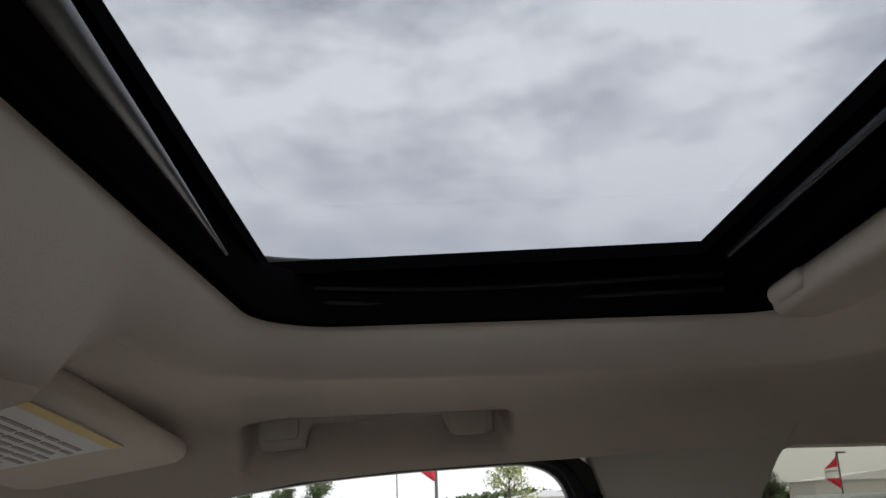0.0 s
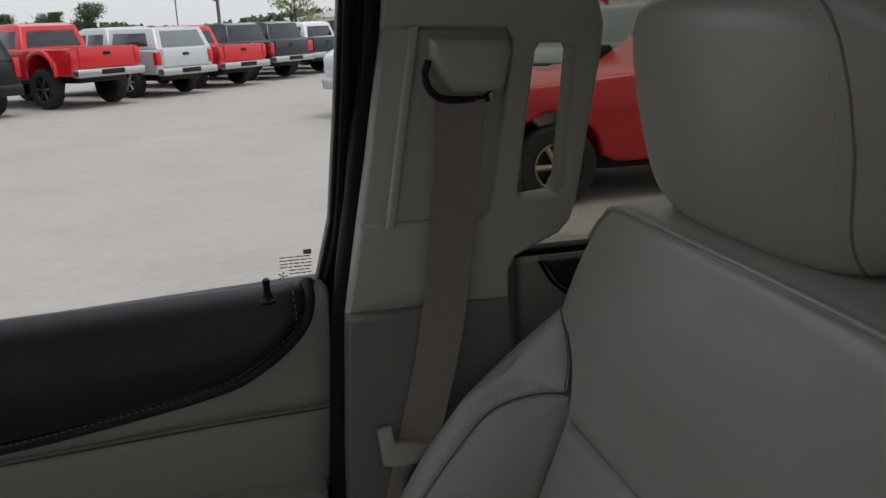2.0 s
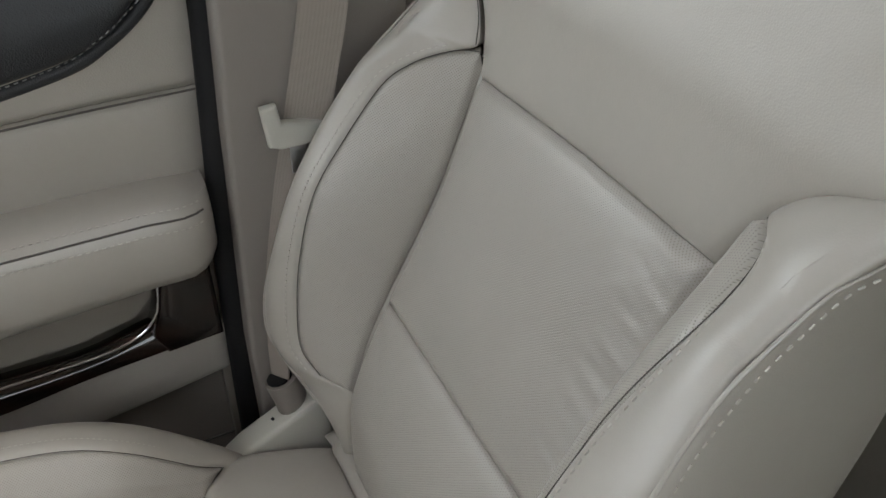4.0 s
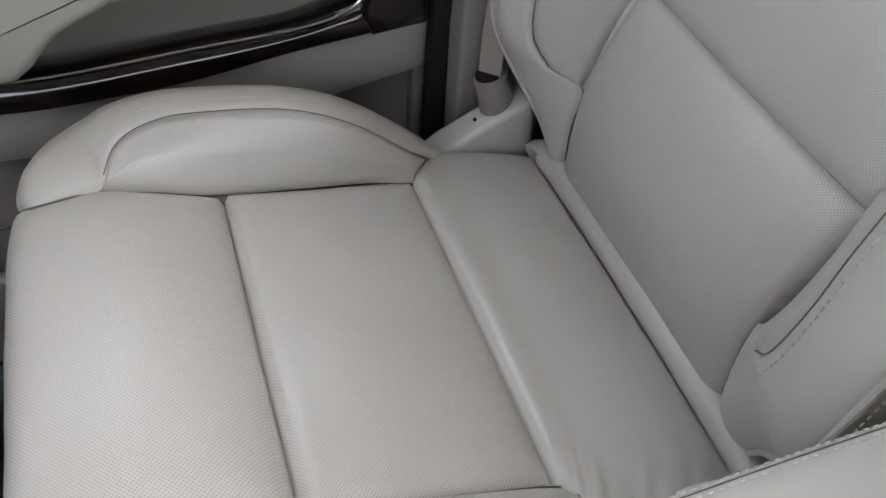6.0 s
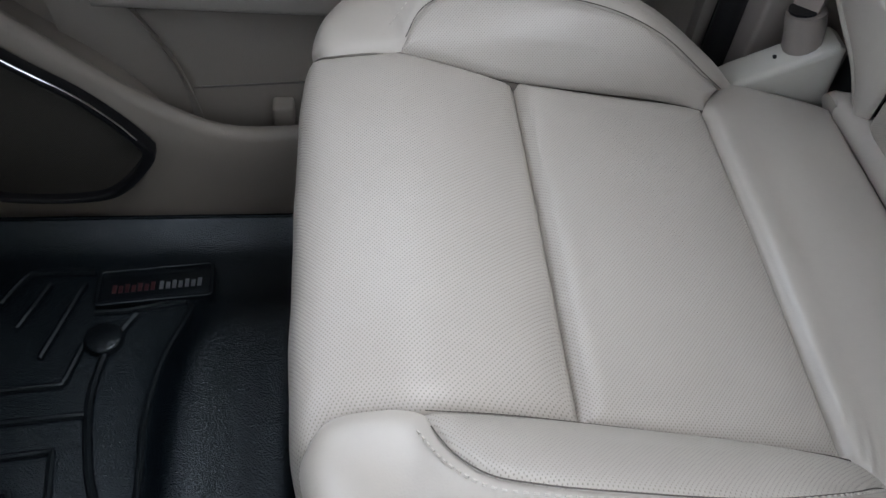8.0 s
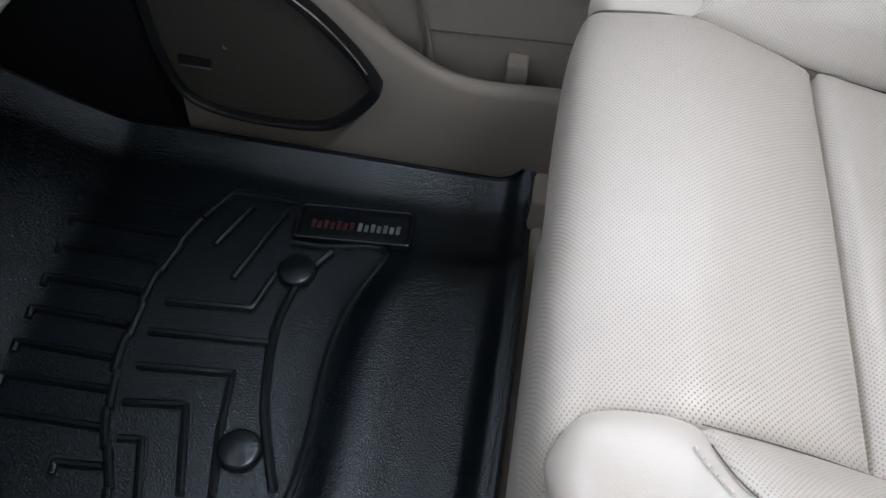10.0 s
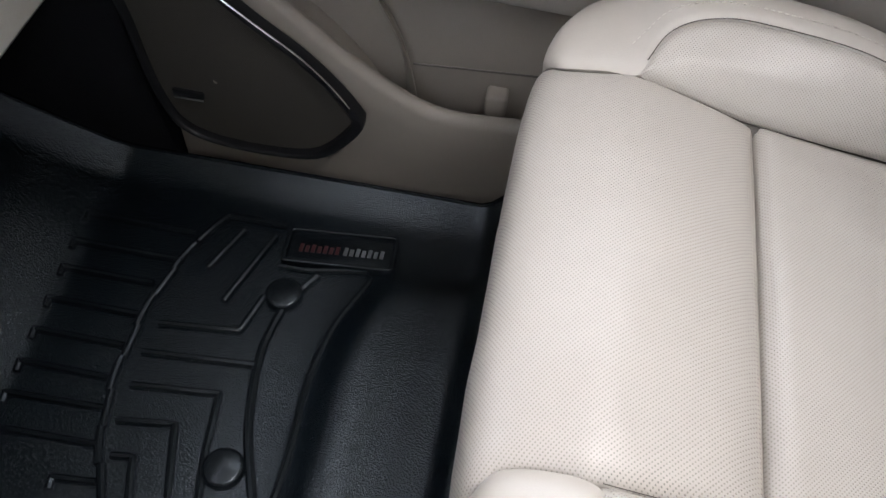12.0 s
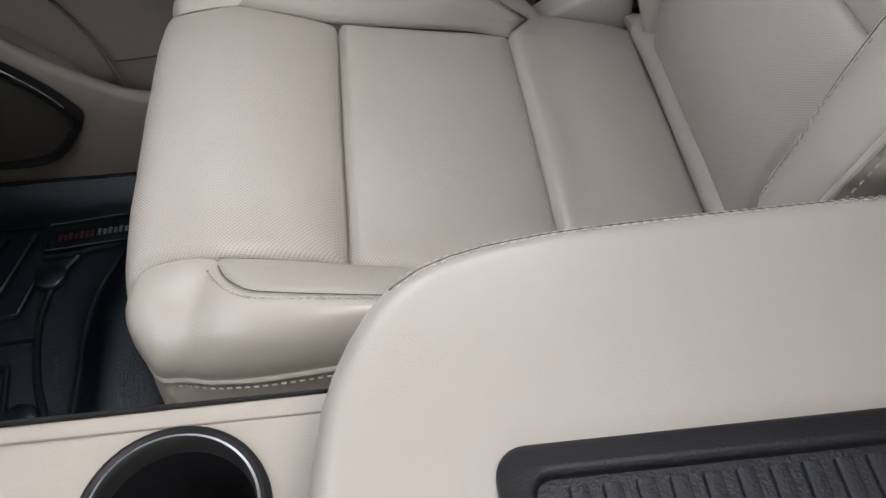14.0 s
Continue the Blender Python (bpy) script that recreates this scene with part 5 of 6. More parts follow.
    part("piping_stitching", add_stitches(bmesh.new(), mirb([tuple(p + np.array((0.010, 0.003, 0.004))) for p in spline(outer_c[:14], 60)], on), (-0.3, 1 if not on else -1, 0.2), 0.0042, 0.0028, 0.0007), thread, seat, "pale stitching")
part("back_shell", prism([(0.40, 0.28), (0.47, 0.28), (0.635, 0.80), (0.632, 0.935), (0.56, 0.935), (0.53, 0.80), (0.44, 0.52), (0.39, 0.42)], "y", YC - 0.215, YC + 0.215, 0.02, 3), trim_taupe, seat, "taupe rear shell")

headrest = thing("headrest", (0.56, YC, 0.955), "taupe leather headrest with stitched side panels", "headrest")
HC = Vector((0.582, 0.394, 1.050))
NV, NU = 28, 84


def head_at(ph, th):
    """A point on the headrest's rounded block."""
    pw = lambda v, e: math.copysign(abs(v) ** e, v)
    x, y, z = pw(math.sin(ph), 0.42) * pw(math.cos(th), 0.50), pw(math.sin(ph), 0.42) * pw(math.sin(th), 0.50), pw(math.cos(ph), 0.42)
    w = 0.166 - 0.010 * max(0.0, z) - 0.016 * max(0.0, -z)
    return (HC.x + x * 0.052 - 0.014 * z + (0.012 * y * y if x < 0 else 0), HC.y + y * w, HC.z + z * (0.086 if z > 0 else 0.096))


solid("cushion", [head_at(math.pi * i / NV, 2 * math.pi * j / NU) for i in range(NV + 1) for j in range(NU)], [(i * NU + j, i * NU + (j + 1) % NU, (i + 1) * NU + (j + 1) % NU, (i + 1) * NU + j) for i in range(NV) for j in range(NU)], leather, headrest)
seam = [head_at(p, math.pi + 0.71 + 0.03 * p + 0.75 * max(0.0, p - 1.75) ** 2) for p in np.linspace(0.50, math.pi - 0.62, 50)]
part("side_seam", tube(seam, 0.0010, 6), trim_taupe, headrest, "dark side seam")
part("side_stitching", add_stitches(bmesh.new(), [(x - 0.0032, y + 0.010, z) for x, y, z in seam[6:-8]], (-1, 0, 0), 0.004, 0.003, 0.0006), thread, headrest, "pale stitching")
for dy in (-0.06, 0.06):
    part("post", tube([(0.585, YC + dy, 0.90), (0.582, YC + dy, 0.985)], 0.006, 12), chrome, headrest, "steel post")

# ---- second-row seat, glimpsed past the pillar ----
rear_seat = thing("rear_seat", (1.25, 0.45, 0.0), "taupe leather second-row seat", "car seat")
part("cushion", box((0.95, 0.16, 0.05), (1.45, 0.70, 0.42), 0.05, 4), leather, rear_seat)
part("backrest", prism([(1.40, 0.36), (1.54, 0.36), (1.72, 0.96), (1.58, 0.98)], "y", 0.17, 0.69, 0.04, 4), leather, rear_seat)

# ---- centre console ----
console = thing("centre_console", (0.1, 0.0, 0.0), "beige centre console with a padded armrest lid", "console")
body = [(-0.62, 0.0), (0.50, 0.0), (0.50, 0.515), (0.06, 0.515), (0.03, 0.495), (0.012, 0.455), (-0.012, 0.37), (-0.62, 0.37)]
part("body", prism(body, "y", -0.095, 0.080, 0.008, 3), trim_beige, console)
part("side_gap_seal", prism([(-0.45, 0.455), (-0.03, 0.464), (-0.02, 0.452), (-0.45, 0.44)], "y", 0.072, 0.0815, 0.002), black_rubber, console, "dark edge strip")
circle = [(-0.092 + 0.0500 * math.cos(a), 0.012 + 0.0500 * math.sin(a)) for a in np.linspace(0, 2 * math.pi, 48, endpoint=False)]
plate("top_plate", [[(-0.62, -0.095), (-0.006, -0.095), (-0.006, 0.080), (-0.62, 0.080)], circle], "z", 0.440, 0.4675, vinyl, console, 0.004, bend=lambda x, y, z: (x, y, z - 0.02 * max(0.0, -0.2 - x)))
plate("side_skirt", [[(-0.62, 0.05), (-0.006, 0.05), (-0.006, 0.445), (-0.62, 0.435)]], "y", 0.066, 0.079, trim_beige, console, 0.003)
part("top_groove", tube([(-0.50, 0.0660, 0.4617), (-0.22, 0.0660, 0.4672), (-0.012, 0.0660, 0.4676)], 0.0008, 6), trim_taupe, console, "fine groove")
# black tube drawn as the shadow line along the plate's far edge
part("edge_shadow", tube([(-0.50, 0.0805, 0.4600), (-0.22, 0.0805, 0.4655), (-0.008, 0.0805, 0.4660)], 0.0016, 6), black_rubber, console, "thin black line drawn as the plate edge's shadow")
# cup holder: a ring and a deep cup let into the top
cup = part("cup_holder", disc((-0.092, 0.012, 0.4665), (0, 0, 1), [(0.0530, 0.0), (0.0525, 0.004), (0.0495, 0.006), (0.0470, 0.0045), (0.0455, -0.002), (0.0440, -0.004), (0.0430, -0.03), (0.040, -0.080), (0.0, -0.081)], 64), black_plastic, console, "black cup holder")
part("cup_ring", disc((-0.092, 0.012, 0.4665), (0, 0, 1), [(0.0470, 0.0052), (0.0455, 0.0058), (0.0440, 0.0020), (0.0432, -0.010)], 64), steel, cup, "grey metallic ring")
lid = thing("armrest_lid", (0.2, 0.0, 0.51), "beige stitched leather armrest lid with a charging tray", "armrest")
lid_out = [(0.50, 0.124), (0.30, 0.1235), (0.16, 0.121), (0.100, 0.1165), (0.062, 0.1085), (0.034, 0.094), (0.013, 0.068), (-0.003, 0.030), (-0.011, -0.02), (-0.012, -0.06), (-0.006, -0.10), (0.02, -0.128), (0.10, -0.134), (0.50, -0.134)]
lo = [tuple(p) for p in spline(lid_out, 64)]
part("pad", prism(lo, "z", 0.505, 0.560, 0.022, 7), leather, lid)
part("pad_base", prism([(x * 0.995 + 0.001, y * 0.97) for x, y in lo], "z", 0.498, 0.516, 0.004), leather, lid)
part("lid_stitching", add_stitches(bmesh.new(), [(x + 0.004, y - 0.010, 0.5566) for x, y in lo[:26]], (0, 0.3, 1), 0.0034, 0.0022, 0.0006), thread, lid, "pale stitching")
part("lid_stitching", add_stitches(bmesh.new(), [(x + 0.001, y - 0.0040, 0.5508) for x, y in lo[:26]], (0, 0.8, 0.6), 0.0034, 0.0022, 0.0006), thread, lid, "pale stitching")
part("lid_seam", tube([(x + 0.0025, y - 0.0066, 0.5536) for x, y in lo[:26]], 0.0007, 6), seam_dark, lid)
plate("tray_frame", [rounded(0.072, -0.128, 0.36, -0.014, 0.014), rounded(0.088, -0.116, 0.346, -0.030, 0.008)], "z", 0.556, 0.5665, black_plastic, lid, 0.004, "black tray frame", seg=3)
part("tray_floor", prism(rounded(0.082, -0.120, 0.352, -0.022, 0.008), "z", 0.556, 0.5605), black_pad, lid, "black tray floor")
for k in range(17):
    x0 = 0.102 + k * 0.0145
    part("tray_rib", box((x0, -0.113, 0.5595), (x0 + 0.0085, -0.034, 0.5635), 0.0016, 2), black_pad, lid, "ribbed rubber")
part("latch", prism(rounded(-0.008, -0.020, 0.012, 0.006, 0.006), "z", 0.492, 0.524, 0.004, 3), black_plastic, lid, "black lid latch")

# ---- moulded floor mat ----
mat_thing = thing("floor_mat", (-0.45, 0.5, 0.0), "black moulded rubber floor mat with raised ribs", "floor mat")
MX = list(np.linspace(-0.93, -0.175, 84))
MY = list(np.linspace(0.08, 0.726, 74))


def mat_height(x, y):
    z = 0.012
    arc_c = -0.352 + 0.030 * math.exp(-((y - 0.60) / 0.06) ** 2) - 0.004 * math.sin((y - 0.3) * 9)
    s = (x - arc_c) / 0.030
    side = 1 / (1 + math.exp((y - 0.604) / 0.010))
    z += side * (0.026 * (1 / (1 + math.exp(-3.2 * (s - 0.6)))) - 0.010 * math.exp(-((x + 0.262) / 0.030) ** 2))
    z += 0.015 * max(0.0, (y - 0.680) / 0.040) ** 1.6
    z += 0.050 * max(0.0, (0.17 - y) / 0.09) ** 1.6
    z += 0.42 * max(0.0, -0.665 - x) ** 1.25 * 1.4
    z += 0.016 * math.exp(-((x + 0.185) / 0.014) ** 2) + 0.010 * max(0.0, (x + 0.215) / 0.03)
    return z


solid("sheet", [(x, y, mat_height(x, y)) for y in MY for x in MX] + [(x, y, mat_height(x, y) - 0.02) for y in (MY[0], MY[-1]) for x in MX],
      [(i * 84 + j, i * 84 + j + 1, (i + 1) * 84 + j + 1, (i + 1) * 84 + j) for i in range(73) for j in range(83)], mat_rubber, mat_thing)
part("side_edge", tube([(x, 0.726, mat_height(x, 0.726) + 0.001) for x in np.linspace(-0.93, -0.19, 60)], 0.0025, 8), mat_smooth, mat_thing, "rolled mat edge")
part("rear_edge", tube([(-0.176, y, mat_height(-0.176, y) - 0.002) for y in np.linspace(0.10, 0.71, 40)], 0.0045, 8), mat_smooth, mat_thing)


def rib(pts, r=0.0034, n=None, sharp=False):
    q = np.array(pts, float) if sharp else spline(pts, n or max(10, int(len(pts) * 8)))
    if sharp:
        q = np.vstack([np.linspace(a, b, 8)[(1 if k else 0):] for k, (a, b) in enumerate(zip(q, q[1:]))])
    part("rib", tube([(x, y, mat_height(x, y) + 0.0018) for x, y in q], r, 8), mat_smooth, mat_thing)


# the long curved rib is broken into short lengths
arc = spline([(-0.443, 0.656), (-0.505, 0.656), (-0.520, 0.650), (-0.540, 0.610), (-0.554, 0.565), (-0.563, 0.517), (-0.564, 0.441), (-0.558, 0.394), (-0.545, 0.347), (-0.517, 0.284), (-0.485, 0.205)], 121)
rib(arc[:28], 0.0045, 28)
for k in range(10):
    a = arc[28 + k * 9:38 + k * 9]
    rib(a + np.array((0.0022 if k % 2 else -0.0008, 0.0)), 0.0044, 10)
rib([(-0.387, 0.593), (-0.400, 0.571), (-0.413, 0.542), (-0.419, 0.500), (-0.418, 0.466), (-0.411, 0.424), (-0.400, 0.382), (-0.372, 0.314)], 0.005)
rib([(-0.434, 0.597), (-0.396, 0.599), (-0.340, 0.610), (-0.329, 0.606), (-0.327, 0.594), (-0.350, 0.529), (-0.359, 0.458), (-0.355, 0.389), (-0.357, 0.317), (-0.372, 0.27)], 0.004)
for pts in ([(-0.491, 0.639), (-0.515, 0.577)], [(-0.452, 0.639), (-0.482, 0.537)], [(-0.439, 0.553), (-0.451, 0.503), (-0.541, 0.494)], [(-0.418, 0.466), (-0.545, 0.456)],
            [(-0.541, 0.416), (-0.446, 0.425), (-0.439, 0.364), (-0.425, 0.300)], [(-0.539, 0.375), (-0.479, 0.383), (-0.454, 0.297)], [(-0.529, 0.338), (-0.507, 0.341), (-0.489, 0.285)]):
    rib(pts, 0.0042, sharp=True)
for k, y0 in enumerate((0.622, 0.580, 0.542, 0.499, 0.458, 0.418, 0.381, 0.342)):
    rib([(-0.682 + k * 0.0033, y0 - 0.012), (-0.684 + k * 0.0033, y0), (-0.672 + k * 0.0033, y0 + 0.001), (-0.568 + (0.022 if k < 2 else 0.0) + 0.012 * max(0, k - 5), y0 + 0.001 + 0.003 * (k > 5))], 0.0042, sharp=True)
rib([(-0.574, 0.293), (-0.576, 0.305), (-0.532, 0.309)], 0.0042, sharp=True)
def badge_at(u, v):
    """The badge lies a little askew on the mat."""
    return (-0.3695 + u * 0.9955 - v * 0.05, 0.6325 + v + u * 0.095)


badge = part("badge_plate", prism([badge_at(*q) for q in rounded(-0.063, -0.022, 0.063, 0.022, 0.006)], "z", 0.012, 0.0185, 0.002), mat_smooth, mat_thing, "raised badge plate")
plate("badge_rim", [[badge_at(*q) for q in rounded(-0.067, -0.026, 0.067, 0.026, 0.007)], [badge_at(*q) for q in rounded(-0.062, -0.021, 0.062, 0.021, 0.004)]], "z", 0.012, 0.0225, mat_smooth, badge, 0.002)
for name_mat, label_, u0, n_ in ((print_pale, "pale worn badge bars", 0.004, 7), (print_red, "dark red worn badge bars", -0.049, 7)):
    logo = bmesh.new()
    for k in range(n_):
        a, b = badge_at(u0 + k * 0.0072, -0.008), badge_at(u0 + k * 0.0072 + 0.0050, 0.003 - 0.002 * (k % 2))
        add_box(logo, (a[0], a[1], 0.018), (b[0], b[1], 0.0195))
    part("badge_print", logo, name_mat, badge, label_, smooth=False)
for c in ((-0.417, 0.559), (-0.414, 0.347)):
    part("retainer_cap", disc((c[0], c[1], mat_height(*c)), (0, 0, 1), [(0.0215, 0.0), (0.0215, 0.006), (0.020, 0.009), (0.017, 0.0105), (0.0, 0.0108)], 36), mat_smooth, mat_thing, "round mat retainer cap")

# ---- the lot outside ----
def noise_ground():
    m = material("concrete_gravel_lot", (0.45, 0.424, 0.404), 0.9, bump=(("noise", 2.5, 0.05), ("noise", 22, 0.03)), color2=(0.26, 0.245, 0.23), vary_scale=0.9, spec=0.2)
    return m


lot = tagged(part("ground", box((-900, -900, GROUND_Z - 0.5), (900, 900, GROUND_Z)), noise_ground(), smooth=False), "pale worn concrete and gravel car lot", "ground", kind="structure")

paints = {"red": material("red_paint", (0.60, 0.010, 0.015), 0.3, vary=0.06, vary_scale=2, coat=0.6), "black": material("black_paint", (0.0045, 0.0058, 0.0095), 0.28, vary=0.1, vary_scale=2, coat=0.3, spec=0.35),
          "grey": material("dark_grey_paint", (0.017, 0.020, 0.026), 0.3, 0.2, vary=0.1, vary_scale=2, coat=0.6), "white": material("white_paint", (0.68, 0.69, 0.71), 0.3, vary=0.04, vary_scale=2, coat=0.6),
          "silver": material("silver_paint", (0.56, 0.58, 0.61), 0.32, 0.25, vary=0.05, vary_scale=2, coat=0.6), "maroon": material("maroon_paint", (0.22, 0.012, 0.022), 0.3, vary=0.08, vary_scale=2, coat=0.6),
          "slate": material("slate_paint", (0.10, 0.125, 0.13), 0.3, 0.2, vary=0.08, vary_scale=2, coat=0.5), "old_red": material("old_red_paint", (0.50, 0.012, 0.018), 0.45, vary=0.15, vary_scale=3, coat=0.3)}
car_glass = material("dark_car_glass", (0.018, 0.022, 0.026), 0.08, vary=0.1, coat=0.5)
pale_glass = material("pale_car_glass", (0.16, 0.19, 0.20), 0.08, vary=0.1, coat=0.5)
tyre = material("tyre_rubber", (0.018, 0.018, 0.019), 0.85, bump=(("noise", 60, 0.004),), vary=0.3, vary_scale=10)
tail_red = material("tail_light_red", (0.55, 0.012, 0.02), 0.2, vary=0.1, coat=0.6)
head_clear = material("head_light", (0.55, 0.57, 0.60), 0.15, 0.3, vary=0.1, coat=0.6)
dark_rim = material("dark_alloy_rim", (0.05, 0.052, 0.056), 0.35, 0.6, vary=0.2, vary_scale=12)
gold_wheel = material("tarnished_steel_wheel", (0.42, 0.36, 0.25), 0.5, 0.5, vary=0.3, vary_scale=20)


def wheel(parent, c, r, w, rim_mat, spokes=6):
    """A tyre with tread shoulders, and a rim with spokes facing out."""
    side = 1 if c[1] > 0 else -1
    a = (0, side, 0)
    t = part("wheel", disc(c, a, [(r * 0.62, -w / 2), (r * 0.94, -w / 2), (r, -w * 0.36), (r, w * 0.36), (r * 0.94, w / 2), (r * 0.66, w * 0.5), (r * 0.62, w * 0.42)], 28), tyre, parent)
    rim = disc(c, a, [(r * 0.63, w * 0.44), (r * 0.60, w * 0.40), (r * 0.56, w * 0.18), (0.0, w * 0.14)], 24)
    part("rim", rim, black_plastic if spokes else rim_mat, t)
    sp = bmesh.new()
    for k in range(max(spokes, 5)):
        ang = 2 * math.pi * k / max(spokes, 5)
        d = Vector((math.cos(ang), 0, math.sin(ang)))
        add_tube(sp, [Vector(c) + Vector((0, side * w * 0.30, 0)) + d * r * 0.08, Vector(c) + Vector((0, side * w * 0.40, 0)) + d * r * 0.6], r * 0.075, 6)
    add_disc(sp, c, a, [(r * 0.15, w * 0.2), (r * 0.14, w * 0.40), (0, w * 0.42)], 12)
    add_disc(sp, c, a, [(r * 0.61, w * 0.43), (r * 0.58, w * 0.46), (r * 0.55, w * 0.40)], 24)
    part("rim_spokes", sp, rim_mat, t)
    return t


def arch(x, r, z, n=8):
    return [(x + r * math.cos(a), z + r * math.sin(a)) for a in np.linspace(math.pi, 0, n)]


def squeeze(bm, z0, z1, k):
    """Tumblehome: draw the sides in above z0."""
    for v in bm.verts:
        if v.co.z > z0:
            v.co.y *= 1 - k * min(1.0, (v.co.z - z0) / (z1 - z0))
    return bm


def vehicle(kind, paint, label, lift=0.0, rim_mat=None, cap=False, flares=False, category=None, glass=None, cab_back=0.0):
    """A truck or large car built at the origin: x ahead, y to its left, z up; the rear bumper is at x = 0."""
    rim_mat, glass = rim_mat or steel, glass or car_glass
    suv = kind == "suv"
    L, W = (5.2, 1.0) if suv else (5.85, 1.0)
    r = 0.40 + lift * 0.35
    zl = 0.50 + lift
    xr, xf = (1.12, 4.18) if suv else (1.28, 4.92)
    car = thing("suv" if suv else "pickup_truck", (0, 0, 0), label, category or ("car" if suv else "truck"), "vehicles on the lot")
    p = paints[paint]
    belt_z = zl + (0.72 if suv else 0.68)
    if suv:
        side = [(0.10, zl), *arch(xr, r * 1.16, zl + 0.02), (xr + 0.6, zl - 0.05), (xf - 0.6, zl - 0.05), *arch(xf, r * 1.16, zl + 0.02), (L - 0.12, zl + 0.02), (L, zl + 0.30), (L - 0.06, zl + 0.52), (L - 0.3, zl + 0.62), (3.75, belt_z + 0.06), (0.06, belt_z), (0.03, zl + 0.3)]
    else:
        side = [(0.12, zl + 0.02), *arch(xr, r * 1.16, zl + 0.02), (xr + 0.6, zl - 0.05), (xf - 0.6, zl - 0.05), *arch(xf, r * 1.16, zl + 0.02), (L - 0.12, zl + 0.0), (L, zl + 0.3), (L - 0.05, zl + 0.56), (L - 0.3, zl + 0.66), (4.35 - cab_back, belt_z + 0.10), (2.05, belt_z + 0.02), (0.08, belt_z), (0.06, zl + 0.3)]
    part("body", prism(side, "y", -W, W, 0.05, 3), p, car)
    if suv:
        top = [(0.10, belt_z - 0.02), (0.28, belt_z + 0.60), (0.55, belt_z + 0.67), (2.6, belt_z + 0.68), (3.1, belt_z + 0.60), (3.95, belt_z + 0.02)]
        x_back = 0.28
    else:
        top = [(2.05, belt_z - 0.02), (2.22, belt_z + 0.57), (2.5, belt_z + 0.645), (3.3 - cab_back, belt_z + 0.64), (3.6 - cab_back, belt_z + 0.56), (4.35 - cab_back, belt_z + 0.04)]
        x_back = 2.22
    z_top = belt_z + 0.68
    part("cabin", squeeze(prism(top, "y", -0.97, 0.97, 0.06, 3), belt_z, z_top, 0.20), p, car)
    # side glass, one pane for each window
    spans = ([(0.45, 1.45), (1.55, 2.40), (2.48, 3.35)] if suv else [(2.32, 3.02), (3.10, 3.92)] if not cab_back else [(2.40, 3.40)])
    for s in (-1, 1):
        for a, b in spans:
            ta, tb = max(a, x_back + 0.12), min(b, (3.02 if suv else 3.52 - cab_back))
            q = prism([(a, belt_z + 0.05), (b, belt_z + 0.05), (tb, belt_z + 0.47), (ta, belt_z + 0.49)], "y", -0.01, 0.01, 0.004)
            for v in q.verts:
                v.co.y += s * (0.972 * (1 - 0.20 * (v.co.z - belt_z) / 0.62) + 0.001)
            part("side_window", q, glass, car)
        part("mirror", box((3.62 if not suv else 3.3, s * 1.0 - 0.04, belt_z + 0.06), (3.78 if not suv else 3.46, s * 1.22 - 0.04 if s > 0 else s * 1.0 + 0.0, belt_z + 0.26) if s > 0 else ((3.78 if not suv else 3.46), s * 1.0 + 0.04, belt_z + 0.26), 0.03) if s > 0 else box((3.62 if not suv else 3.3, -1.18, belt_z + 0.06), (3.78 if not suv else 3.46, -0.96, belt_z + 0.26), 0.03), black_plastic, car)
        part("door_handle", box((2.5, s * 1.0 - 0.01, belt_z - 0.12), (2.72, s * 1.0 + 0.03, belt_z - 0.08) if s > 0 else (2.72, s * 1.0 + 0.01, belt_z - 0.08), 0.01), p, car)
    # rear window and windscreen
    x0, x1, h = (0.115, 0.265, 0.50) if suv else (2.075, 2.20, 0.46)
    q = prism([(-0.78, 0.05), (0.78, 0.05), (0.66, h), (-0.66, h)], "x", -0.012, 0.012, 0.01)
    for v in q.verts:
        v.co.x += x0 + (x1 - x0) * v.co.z / 0.56 - 0.012
        v.co.z += belt_z
    part("rear_window", q, glass, car)
    q = prism([(-0.80, 0.06), (0.80, 0.06), (0.68, 0.50), (-0.68, 0.50)], "x", -0.012, 0.012, 0.01)
    fx0, fx1 = (3.95, 3.1) if suv else (4.35 - cab_back, 3.6 - cab_back)
    for v in q.verts:
        v.co.x += fx0 + (fx1 - fx0) * v.co.z / (0.56 if suv else 0.5) + 0.02
        v.co.z += belt_z
    part("windscreen", q, glass, car)
    # rear: bumper, lights, tailgate
    bump_mat = p if suv else chrome_soft
    part("rear_bumper", box((-0.06 if suv else -0.14, -0.97, zl - 0.02), (0.14, 0.97, zl + 0.24 if suv else zl + 0.18), 0.04, 3), bump_mat, car)
    part("bumper_step", box((-0.15 if not suv else -0.07, -0.34, zl + 0.03), (0.0, 0.34, zl + 0.16), 0.02), black_plastic, car)
    for s in (-1, 1):
        y0, y1 = sorted((s * (0.87 if suv else 0.80), s * 1.006))
        if suv:
            part("tail_light", box((0.01, y0, belt_z - 0.34), (0.16, y1, belt_z + 0.10), 0.03, 3), tail_red, car)
        else:
            part("tail_light", box((0.04, y0 + (0.03 if s > 0 else 0), belt_z - 0.42), (0.20, y1 - (0.03 if s < 0 else 0), belt_z - 0.06), 0.03, 3), tail_red, car)
    gate = part("tailgate", box((0.035, -0.79, zl + (0.26 if suv else 0.20)), (0.10, 0.79, belt_z + (0.0 if suv else 0.005)), 0.025, 3), p, car)
    part("emblem", box((0.018, -0.11, belt_z - 0.19), (0.04, 0.11, belt_z - 0.11), 0.012), chrome_soft if suv else black_plastic, gate)
    plate_z = zl + 0.36 if suv else zl + 0.03
